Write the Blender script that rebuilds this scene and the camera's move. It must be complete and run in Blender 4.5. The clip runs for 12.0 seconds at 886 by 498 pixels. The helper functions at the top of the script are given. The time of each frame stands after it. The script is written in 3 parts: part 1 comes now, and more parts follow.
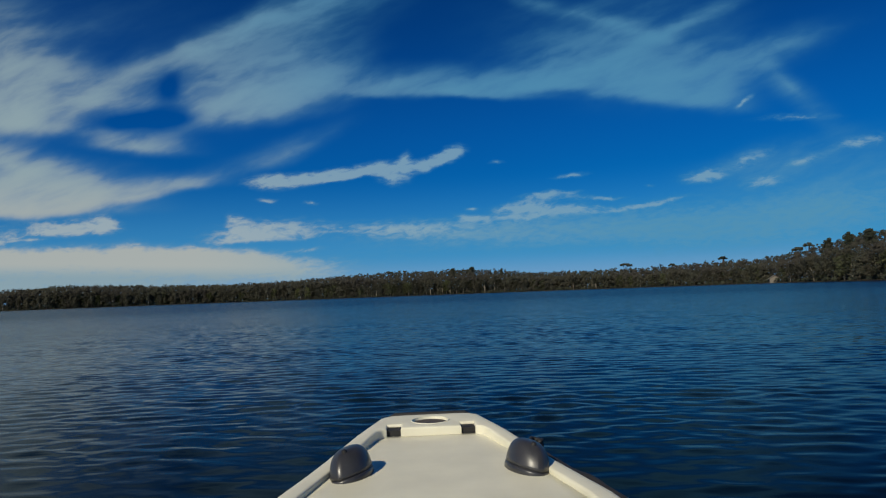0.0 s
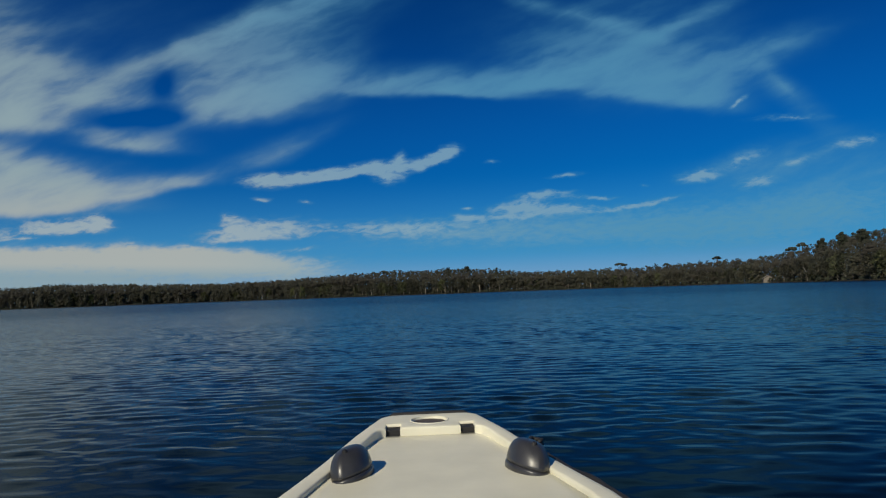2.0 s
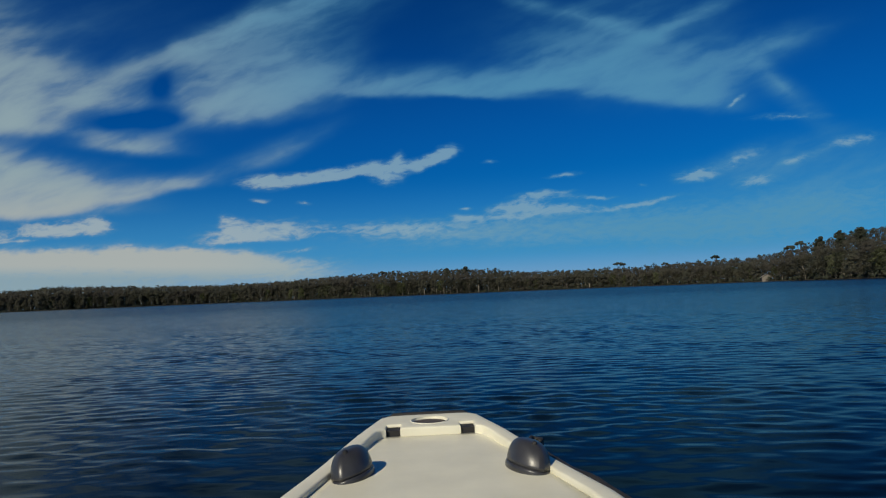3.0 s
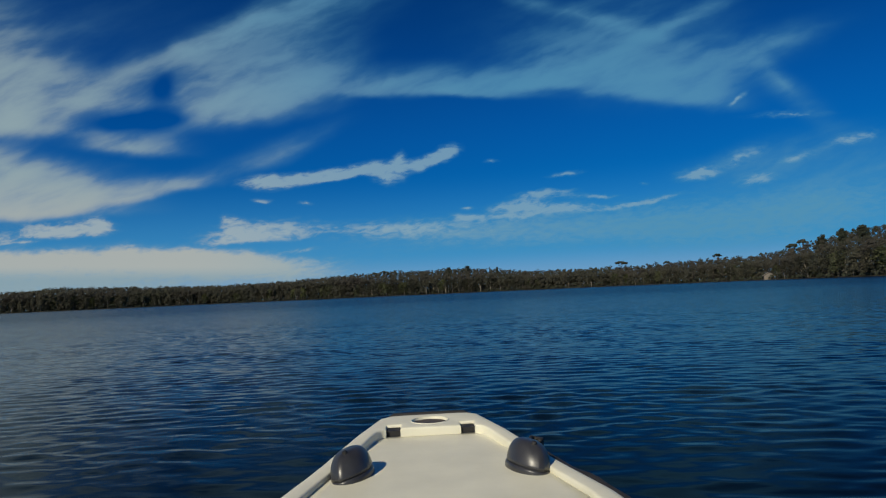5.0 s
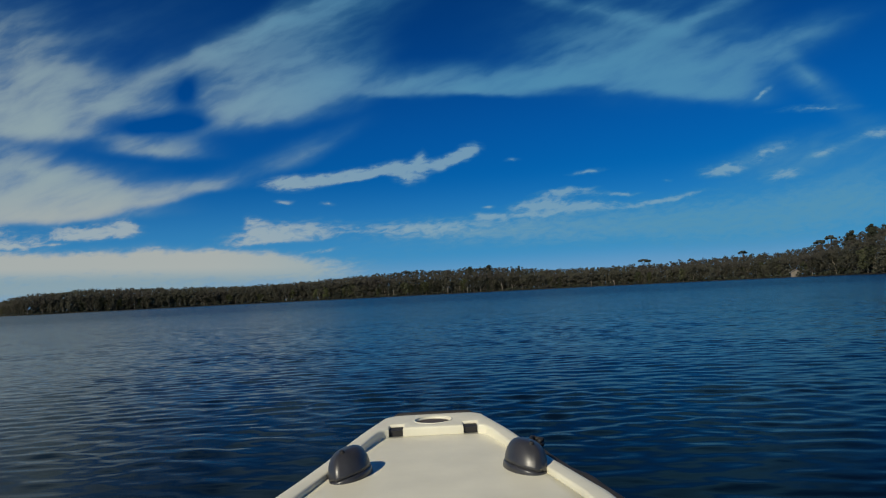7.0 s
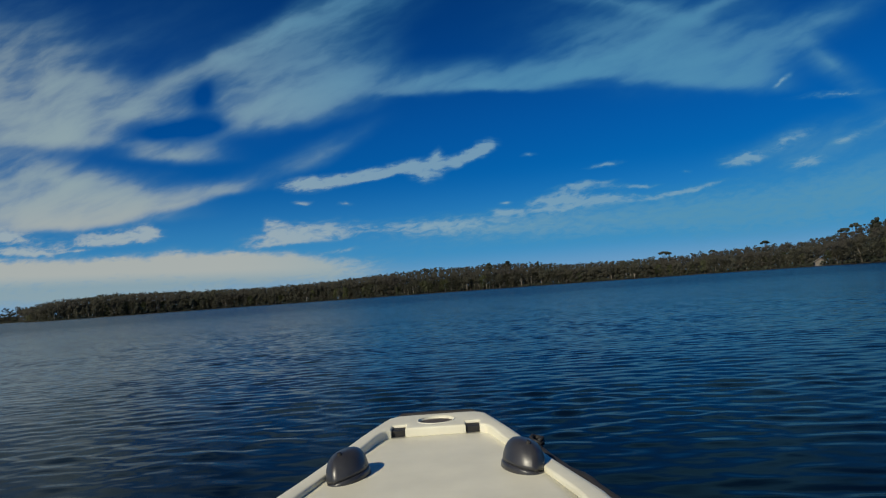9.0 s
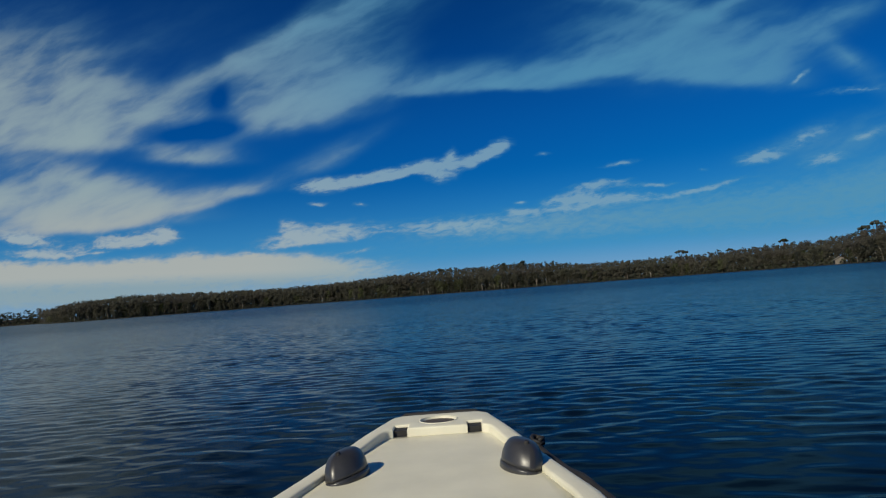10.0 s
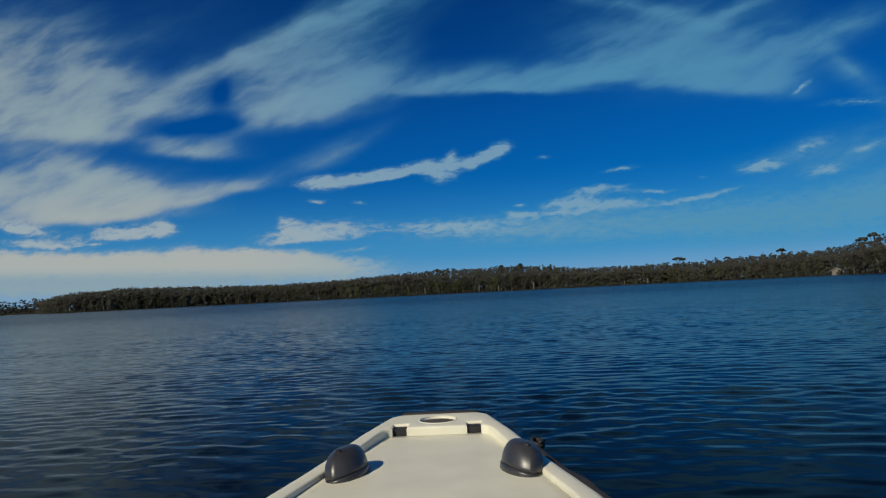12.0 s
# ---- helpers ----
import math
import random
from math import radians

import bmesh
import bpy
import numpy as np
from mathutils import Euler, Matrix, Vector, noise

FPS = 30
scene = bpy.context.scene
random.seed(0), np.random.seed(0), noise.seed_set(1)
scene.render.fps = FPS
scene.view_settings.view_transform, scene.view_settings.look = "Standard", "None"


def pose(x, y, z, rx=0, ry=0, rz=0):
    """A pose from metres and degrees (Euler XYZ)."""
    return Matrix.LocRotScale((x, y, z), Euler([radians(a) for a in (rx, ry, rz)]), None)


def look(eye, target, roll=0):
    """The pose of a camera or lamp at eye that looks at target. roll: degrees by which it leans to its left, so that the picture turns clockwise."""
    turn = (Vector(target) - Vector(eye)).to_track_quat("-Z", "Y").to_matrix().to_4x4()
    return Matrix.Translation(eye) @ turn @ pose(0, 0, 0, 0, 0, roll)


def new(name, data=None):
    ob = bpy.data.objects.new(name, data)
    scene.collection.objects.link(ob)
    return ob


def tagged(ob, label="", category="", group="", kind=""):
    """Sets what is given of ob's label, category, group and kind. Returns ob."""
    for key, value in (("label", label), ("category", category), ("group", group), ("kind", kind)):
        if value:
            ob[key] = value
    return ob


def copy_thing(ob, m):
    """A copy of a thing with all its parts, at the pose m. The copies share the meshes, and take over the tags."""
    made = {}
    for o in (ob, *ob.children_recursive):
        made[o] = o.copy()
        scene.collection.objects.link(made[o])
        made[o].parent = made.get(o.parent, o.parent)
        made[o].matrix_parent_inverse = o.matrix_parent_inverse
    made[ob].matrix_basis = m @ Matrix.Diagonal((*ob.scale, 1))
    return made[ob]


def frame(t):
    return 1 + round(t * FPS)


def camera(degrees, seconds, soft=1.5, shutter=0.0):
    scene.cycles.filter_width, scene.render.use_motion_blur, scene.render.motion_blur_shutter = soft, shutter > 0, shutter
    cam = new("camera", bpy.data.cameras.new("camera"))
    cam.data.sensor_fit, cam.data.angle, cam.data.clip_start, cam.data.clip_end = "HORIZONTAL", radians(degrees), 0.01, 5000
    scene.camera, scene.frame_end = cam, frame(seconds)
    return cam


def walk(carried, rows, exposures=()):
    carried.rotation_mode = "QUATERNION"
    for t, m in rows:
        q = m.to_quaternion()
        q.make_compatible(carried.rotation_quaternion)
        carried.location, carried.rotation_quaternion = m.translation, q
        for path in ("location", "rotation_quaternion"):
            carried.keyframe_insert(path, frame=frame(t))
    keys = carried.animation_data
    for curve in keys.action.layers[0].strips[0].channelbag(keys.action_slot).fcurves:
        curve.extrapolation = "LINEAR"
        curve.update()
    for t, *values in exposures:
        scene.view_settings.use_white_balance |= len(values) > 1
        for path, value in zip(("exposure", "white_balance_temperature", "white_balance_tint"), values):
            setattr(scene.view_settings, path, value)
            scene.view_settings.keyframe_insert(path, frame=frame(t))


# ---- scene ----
# ---------------------------------------------------------------- camera
cam = camera(68.0, 12.0, soft=1.2)
ROWS = [
    (0.0, pose(-0.064, -0.002, 0.823, 93.84, 2.14, -0.00)),
    (0.5, pose(-0.046, -0.002, 0.823, 93.82, 2.57, 0.38)),
    (1.0, pose(-0.054, -0.002, 0.823, 93.83, 2.34, 0.22)),
    (1.5, pose(-0.067, -0.002, 0.824, 93.80, 2.16, -0.08)),
    (2.0, pose(-0.081, -0.002, 0.825, 93.77, 2.07, -0.44)),
    (2.5, pose(-0.083, -0.002, 0.827, 93.73, 2.19, -0.51)),
    (3.0, pose(-0.083, -0.002, 0.824, 93.80, 2.37, -0.54)),
    (5.0, pose(-0.075, -0.002, 0.826, 93.76, 2.58, -0.38)),
    (5.5, pose(-0.061, -0.002, 0.825, 93.77, 2.44, 0.01)),
    (6.0, pose(-0.035, -0.001, 0.827, 93.73, 2.52, 0.67)),
    (6.5, pose(-0.017, -0.000, 0.826, 93.74, 2.62, 1.15)),
    (7.0, pose(0.000, 0.000, 0.824, 93.79, 2.91, 1.52)),
    (9.0, pose(0.075, 0.006, 0.829, 93.65, 4.14, 3.21)),
    (9.5, pose(0.099, 0.007, 0.825, 93.75, 4.34, 3.81)),
    (10.0, pose(0.126, 0.010, 0.824, 93.76, 4.38, 4.53)),
    (10.5, pose(0.145, 0.012, 0.826, 93.73, 3.65, 5.19)),
    (11.0, pose(0.159, 0.013, 0.824, 93.78, 3.34, 5.64)),
    (11.5, pose(0.144, 0.011, 0.824, 93.77, 3.49, 5.20)),
    (12.0, pose(0.103, 0.007, 0.824, 93.80, 2.88, 4.25)),
]
walk(cam, ROWS, exposures=[(0.0, -0.08, 6500, 10), (12.0, -0.08, 6500, 10)])

# ---------------------------------------------------------------- sun and sky
SUN_AZ, SUN_EL = radians(216), radians(35)          # clockwise from +y: behind and to the left of the boat
sun_dir = Vector((math.sin(SUN_AZ) * math.cos(SUN_EL), math.cos(SUN_AZ) * math.cos(SUN_EL), math.sin(SUN_EL)))
sun = new("sun", bpy.data.lights.new("sun", "SUN"))
sun.data.energy, sun.data.angle, sun.data.color = 4.1, radians(0.6), (1.0, 0.92, 0.72)
sun.matrix_world = look(sun_dir * 50, (0, 0, 0))

world = bpy.data.worlds.new("lake_sky")
scene.world = world
world.use_nodes = True
WN, WL = world.node_tree.nodes, world.node_tree.links
WN.clear()


def wmath(op, a, b=None, clamp=False):
    n = WN.new("ShaderNodeMath")
    n.operation, n.use_clamp = op, clamp
    for i, v in enumerate((a, b)):
        if v is None:
            continue
        if isinstance(v, (int, float)):
            n.inputs[i].default_value = v
        else:
            WL.new(v, n.inputs[i])
    return n.outputs[0]


def wdot(vec, axis):
    n = WN.new("ShaderNodeVectorMath")
    n.operation = "DOT_PRODUCT"
    WL.new(vec, n.inputs[0])
    n.inputs[1].default_value = axis
    return n.outputs["Value"]


def wnoise(vec, scale, detail=4.0, rough=0.55):
    n = WN.new("ShaderNodeTexNoise")
    n.inputs["Scale"].default_value, n.inputs["Detail"].default_value, n.inputs["Roughness"].default_value = scale, detail, rough
    WL.new(vec, n.inputs["Vector"])
    return n


def wmap(vec, loc=(0, 0, 0), rot=0.0, scale=(1, 1, 1), kind="TEXTURE"):
    n = WN.new("ShaderNodeMapping")
    n.vector_type = kind
    WL.new(vec, n.inputs["Vector"])
    n.inputs["Location"].default_value, n.inputs["Rotation"].default_value, n.inputs["Scale"].default_value = loc, (0, 0, radians(rot)), scale
    return n.outputs[0]


def wsmooth(v, lo, hi, to_lo=0.0, to_hi=1.0):
    n = WN.new("ShaderNodeMapRange")
    n.interpolation_type = "SMOOTHSTEP"
    WL.new(v, n.inputs["Value"])
    for key, x in (("From Min", lo), ("From Max", hi), ("To Min", to_lo), ("To Max", to_hi)):
        n.inputs[key].default_value = x
    return n.outputs["Result"]


def wmix(fac, a, b):
    n = WN.new("ShaderNodeMix")
    n.data_type = "RGBA"
    for key, v in ((0, fac), (6, a), (7, b)):
        if isinstance(v, (int, float)):
            n.inputs[key].default_value = v
        elif isinstance(v, tuple):
            n.inputs[key].default_value = (*v, 1.0)
        else:
            WL.new(v, n.inputs[key])
    return n.outputs[2]


sky = WN.new("ShaderNodeTexSky")
sky.sky_type, sky.sun_disc = "NISHITA", False
sky.sun_elevation, sky.sun_rotation = SUN_EL, SUN_AZ
sky.altitude, sky.air_density, sky.dust_density, sky.ozone_density = 0, 1.0, 0.1, 3.0
# a deep, saturated clear sky, channel by channel
split = WN.new("ShaderNodeSeparateColor")
WL.new(sky.outputs[0], split.inputs[0])
join = WN.new("ShaderNodeCombineColor")
for i, (power, gain) in enumerate(((2.0, 0.006), (1.14, 0.284), (0.92, 0.585))):
    WL.new(wmath("MULTIPLY", wmath("POWER", wmath("MULTIPLY", split.outputs[i], 0.1), power), gain), join.inputs[i])
height = WN.new("ShaderNodeSeparateXYZ")
WL.new(WN.new("ShaderNodeTexCoord").outputs["Generated"], height.inputs[0])
haze = wsmooth(height.outputs[2], 0.185, 0.0, 0.0, 0.90)
deep = wsmooth(height.outputs[2], 0.22, 0.46, 0.0, 0.34)      # darker towards the zenith
clear_sky = wmix(haze, wmix(deep, join.outputs[0], (0.0, 0.012, 0.05)), (0.068, 0.300, 0.59))
clear_sky = wmix(wsmooth(height.outputs[2], 0.062, 0.012, 0.0, 0.6), clear_sky, (0.24, 0.39, 0.58))

# clouds lie on a plane that touches the sky ahead: X to the right, Y up, 11.62 units to one tangent
way = WN.new("ShaderNodeTexCoord").outputs["Generated"]
ahead = wdot(way, (0.0027, 0.9977, 0.0674))
safe = wmath("MAXIMUM", ahead, 0.15)
cx = wmath("ADD", wmath("MULTIPLY", wmath("DIVIDE", wdot(way, (0.9991, 0.0001, -0.0425)), safe), 11.623), 7.84)
cy = wmath("SUBTRACT", wmath("MULTIPLY", wmath("DIVIDE", wdot(way, (0.0424, -0.0675, 0.9968)), safe), 11.623), 4.389)
comb = WN.new("ShaderNodeCombineXYZ")
WL.new(cx, comb.inputs[0]), WL.new(cy, comb.inputs[1])
plane = comb.outputs[0]


def warped(vec, scale, amount, detail):
    n = wnoise(vec, scale, detail)
    off = WN.new("ShaderNodeVectorMath")
    off.operation = "MULTIPLY_ADD"
    WL.new(n.outputs["Color"], off.inputs[0])
    off.inputs[1].default_value = (2 * amount, 1.0 * amount, 0)
    off.inputs[2].default_value = (-amount, -0.5 * amount, 0)
    add = WN.new("ShaderNodeVectorMath")
    add.operation = "ADD"
    WL.new(vec, add.inputs[0]), WL.new(off.outputs[0], add.inputs[1])
    return add.outputs[0]


soft_plane = warped(warped(plane, 0.6, 0.24, 2.0), 1.5, 0.12, 3.0)
fine_plane = warped(warped(plane, 1.2, 0.16, 2.0), 3.0, 0.09, 2.0)


class Bank:
    """A sum of soft streaks."""

    def __init__(self, vec, after=None):
        self.vec, self.total, self.count = vec, None, 0
        if after:
            self.wait(after.total)

    def wait(self, total):
        """Ties the next streaks to the sum so far, which keeps the shader small in memory."""
        n = WN.new("ShaderNodeVectorMath")
        n.operation = "MULTIPLY_ADD"
        WL.new(total, n.inputs[0]), WL.new(self.vec, n.inputs[2])
        n.inputs[1].default_value = (1e-7, 1e-7, 0)
        self.vec = n.outputs[0]

    def streak(self, x, y, rx, ry, angle, weight, keen=1.0):
        """keen: how much faster it fades on its lower side."""
        if self.count and self.count % 8 == 0:
            self.wait(self.total)
        self.count += 1
        g = WN.new("ShaderNodeTexGradient")
        g.gradient_type = "QUADRATIC_SPHERE"
        local = wmap(self.vec, (x, -y, 0), angle, (rx * 1.7, ry * 1.7, 1))
        if keen > 1.0:
            sp, cb = WN.new("ShaderNodeSeparateXYZ"), WN.new("ShaderNodeCombineXYZ")
            WL.new(local, sp.inputs[0]), WL.new(sp.outputs[0], cb.inputs[0])
            WL.new(wmath("MAXIMUM", sp.outputs[1], wmath("MULTIPLY", sp.outputs[1], -keen)), cb.inputs[1])
            local = cb.outputs[0]
        WL.new(local, g.inputs[0])
        v = wmath("MULTIPLY", g.outputs["Fac"], weight * 1.6)
        self.total = v if self.total is None else wmath("ADD", self.total, v)


high = Bank(soft_plane)                              # the broad veils overhead
high.streak(-1.9, 1.2, 2.2, 1.5, 0, 1.00)
high.streak(-1.6, 3.3, 2.2, 0.60, 0, 0.90, 2.0)
high.streak(-0.9, 2.10, 1.6, 0.50, -3, 0.50, 3.0)
high.streak(0.3, 2.22, 1.3, 0.50, -4, 0.70, 3.0)
high.streak(1.9, 1.85, 1.5, 0.50, 5, 0.55, 2.0)
high.streak(1.3, 1.45, 1.1, 0.40, -15, 0.30)
high.streak(2.7, 1.20, 1.6, 0.32, 22, 0.55)
high.streak(4.3, 0.55, 1.8, 0.32, 27, 0.95)
high.streak(5.9, 0.10, 1.6, 0.60, 24, 0.55)
high.streak(4.4, 2.02, 1.5, 0.95, 8, 0.95, 5.0)
high.streak(5.6, 1.50, 1.1, 0.80, 27, 0.65, 3.5)
high.streak(2.98, 1.55, 0.40, 0.55, -6, -0.60)
high.streak(2.75, 2.14, 1.10, 0.18, 3, -0.55)
high.streak(0.0, 1.0, 0.9, 1.4, 0, 0.25)
high.streak(4.5, 1.20, 1.3, 0.55, 20, 0.34)
high.streak(1.6, 0.5, 2.2, 0.9, 10, 0.12)
high.streak(2.4, 2.60, 1.0, 0.34, -3, 0.85, 2.5)
high.streak(5.1, 2.66, 1.1, 0.26, 24, 0.50, 1.5)
high.streak(4.1, 1.72, 1.2, 0.50, 10, 0.35)
high.streak(0.6, 1.55, 1.1, 0.95, 0, 0.50)
high.streak(3.9, 2.98, 0.8, 0.20, 15, 0.12)
high.streak(6.5, 1.53, 1.1, 0.28, 9, 0.65, 2.0)
high.streak(7.9, 1.64, 1.7, 0.40, -2, 1.05, 4.0)
high.streak(9.6, 1.53, 1.8, 0.40, 5, 0.90, 4.0)
high.streak(11.3, 1.66, 1.6, 0.58, -7, 0.90, 4.0)
high.streak(12.3, 1.74, 1.0, 0.60, -4, 0.60, 3.0)
high.streak(11.0, 0.60, 2.3, 0.95, 0, 0.42)
high.streak(11.0, 1.20, 2.0, 0.60, -3, 0.50)
high.streak(13.3, 2.95, 1.3, 0.34, 15, 0.36)
high.streak(12.9, 1.10, 1.4, 0.40, 16, 0.40)
high.streak(10.4, 0.30, 1.9, 0.15, -17, 0.50)
high.streak(12.2, 0.35, 1.4, 0.17, 28, 0.50)
high.streak(13.8, 0.78, 1.3, 0.24, 20, 0.40)
high.streak(14.0, 1.52, 1.2, 0.26, -36, 0.55)
high.streak(0.2, 3.76, 2.0, 0.75, 2, 1.45, 5.0)
high.streak(0.3, 2.95, 1.3, 0.34, -16, 0.70)
high.streak(1.5, 3.62, 1.2, 0.55, 10, 0.75, 4.0)
high.streak(2.6, 3.42, 1.2, 0.24, 12, 0.65, 2.5)
high.streak(3.3, 3.26, 0.8, 0.18, 4, 0.50, 2.0)
high.streak(15.2, 3.0, 2.2, 0.60, 14, 0.45)
high.streak(13.8, 2.75, 1.4, 0.32, 15, 0.38)

thin = Bank(fine_plane, high)                              # crisp streaks and wisps
thin.streak(14.1, 2.03, 1.0, 0.10, 3, 0.42)
thin.streak(13.15, 1.76, 0.26, 0.07, 35, 0.70)
thin.streak(4.9, 3.22, 0.62, 0.15, 0, 0.95)
thin.streak(5.7, 3.16, 0.75, 0.15, 5, 0.95, 2.0)
thin.streak(6.5, 3.02, 0.80, 0.17, 9, 0.95, 2.0)
thin.streak(6.95, 3.08, 0.36, 0.21, -8, 0.85)
thin.streak(7.18, 2.82, 0.16, 0.18, 20, 0.60)
thin.streak(7.55, 2.92, 0.45, 0.13, 17, 0.90)
thin.streak(7.95, 2.74, 0.34, 0.14, 26, 0.95)
thin.streak(4.75, 3.53, 0.22, 0.07, -5, 0.55)
thin.streak(5.50, 3.60, 0.20, 0.06, 0, 0.50)
thin.streak(8.75, 2.86, 0.22, 0.05, 5, 0.45)
thin.streak(10.1, 3.08, 0.42, 0.06, 8, 0.55)
thin.streak(11.5, 3.23, 0.16, 0.05, 0, 0.40)
thin.streak(11.4, 3.58, 1.10, 0.08, 10, 0.75)
thin.streak(10.7, 3.46, 0.60, 0.06, 2, 0.50)
thin.streak(9.5, 3.70, 1.2, 0.28, 8, 0.42)
thin.streak(9.7, 3.44, 0.60, 0.08, 8, 0.75)
thin.streak(9.2, 3.66, 0.55, 0.09, 4, 0.75)
thin.streak(10.1, 3.70, 0.60, 0.09, 6, 0.75)
thin.streak(8.4, 3.85, 0.28, 0.08, 0, 0.65)
thin.streak(9.1, 3.82, 0.40, 0.06, 3, 0.50)
thin.streak(8.35, 3.68, 0.10, 0.05, 0, 0.50)
thin.streak(1.2, 4.42, 0.50, 0.06, -3, 0.45)
thin.streak(0.5, 4.30, 0.40, 0.05, 0, 0.35)
thin.streak(-0.9, 3.98, 0.8, 0.20, -6, 0.90, 2.0)
thin.streak(-0.5, 4.28, 0.9, 0.16, -4, 0.90, 2.0)
thin.streak(12.4, 3.12, 0.40, 0.16, 8, 0.90, 1.5)
thin.streak(13.5, 3.18, 0.50, 0.16, 5, 0.70)
thin.streak(13.2, 2.78, 0.75, 0.20, 22, 0.48)
thin.streak(14.2, 2.80, 0.50, 0.12, 12, 0.50)
thin.streak(15.2, 2.45, 0.70, 0.16, 14, 0.55)
thin.streak(1.1, 4.12, 1.05, 0.24, 3, 0.95, 2.0)
thin.streak(1.8, 4.00, 0.30, 0.22, -25, 0.55)
thin.streak(4.55, 4.22, 1.10, 0.34, 6, 0.95, 3.0)
thin.streak(4.2, 3.93, 0.28, 0.16, -30, 0.55)
thin.streak(7.2, 4.05, 2.0, 0.24, 0, 0.60)
thin.streak(5.4, 4.42, 0.60, 0.08, 3, 0.40)

low = Bank(warped(warped(plane, 0.5, 0.25, 2.0), 1.6, 0.20, 3.0), thin)            # the pale bank over the far shore
low.streak(0.8, 4.60, 4.2, 0.25, 0, 1.00)
low.streak(3.9, 4.64, 1.9, 0.26, -6, 0.90)
low.streak(1.0, 5.00, 6.0, 0.38, 2, 0.85)
low.streak(-2.5, 4.70, 2.4, 0.50, 0, 0.80)
low.streak(8.5, 4.10, 3.5, 0.36, 3, 0.36)
low.streak(11.5, 4.0, 4.0, 0.55, 3, 0.52)
low.streak(14.5, 3.7, 3.0, 0.80, 8, 0.52)

fibre = wnoise(wmap(soft_plane, (0, 0, 0), 20, (1.0, 0.30, 1)), 0.80, 5.0, 0.53).outputs["Fac"]
grain = wsmooth(fibre, 0.28, 0.72, 0.58, 1.48)
veil = wmath("MULTIPLY", wsmooth(wmath("SUBTRACT", 1.0, wmath("EXPONENT", wmath("MULTIPLY", wmath("MULTIPLY", high.total, grain), -0.92))), -0.08, 1.00), 0.85)
flakes = wnoise(wmap(fine_plane, (0, 0, 0), 7, (1.0, 0.36, 1)), 4.2, 5.0, 0.6).outputs["Fac"]
wisp = wsmooth(wmath("MULTIPLY", thin.total, wsmooth(flakes, 0.30, 0.70, 0.60, 1.28)), 0.08, 0.98, 0.0, 0.82)
bank = wsmooth(wmath("MULTIPLY", low.total, wsmooth(flakes, 0.3, 0.7, 0.78, 1.2)), 0.05, 1.15, 0.0, 0.85)
front_half = wsmooth(ahead, 0.15, 0.45)
cover = wmath("SUBTRACT", 1.0, wmath("MULTIPLY", wmath("MULTIPLY", wmath("SUBTRACT", 1.0, veil), wmath("SUBTRACT", 1.0, wisp)), wmath("SUBTRACT", 1.0, bank)))
cover = wmath("MULTIPLY", cover, front_half)
cover = wmath("MULTIPLY", cover, wsmooth(cy, 0.4, 2.2, 1.0, 0.35))           # clearer overhead
# the rest of the sky carries the same broken high cloud
round_noise = wnoise(wmap(way, (0, 0, 0), 0, (1, 1, 0.35)), 2.6, 6.0, 0.6).outputs["Fac"]
elsewhere = wmath("MULTIPLY", wsmooth(round_noise, 0.46, 0.72, 0.0, 0.6), wmath("SUBTRACT", 1.0, front_half))
cover = wmath("ADD", cover, elsewhere, clamp=True)
# cloud colour: cooler high up, cream low over the far shore to the left
sunny = wsmooth(wmath("ADD", cx, wmath("MULTIPLY", cy, 1.2)), 7.5, -4.0)
warm = wmath("MULTIPLY", wmath("MULTIPLY", wsmooth(cy, -2.8, -4.4), wsmooth(cy, -5.2, -4.7, 0.35, 1.0)), wsmooth(cx, 8.0, 3.0))
cloud_colour = wmix(warm, wmix(sunny, (0.092, 0.295, 0.46), (0.34, 0.445, 0.44)), (0.47, 0.48, 0.42))
cloud_colour = wmix(wsmooth(cover, 0.62, 0.05, 0.0, 0.75), cloud_colour, (0.04, 0.25, 0.41))         # thin veils take the sky's blue
under = wmath("MULTIPLY", wsmooth(cy, -4.68, -4.98), wsmooth(cx, 9.0, 3.0))
cloud_colour = wmix(under, cloud_colour, (0.28, 0.38, 0.41))
cloud_colour = wmix(wsmooth(wisp, 0.15, 0.80, 0.0, 0.45), cloud_colour, (0.30, 0.44, 0.53))         # the low wisps are the whitest
final = wmix(cover, clear_sky, cloud_colour)
back = WN.new("ShaderNodeBackground")
back.inputs["Strength"].default_value = 1.0
WL.new(final, back.inputs[0])
WL.new(back.outputs[0], WN.new("ShaderNodeOutputWorld").inputs[0])


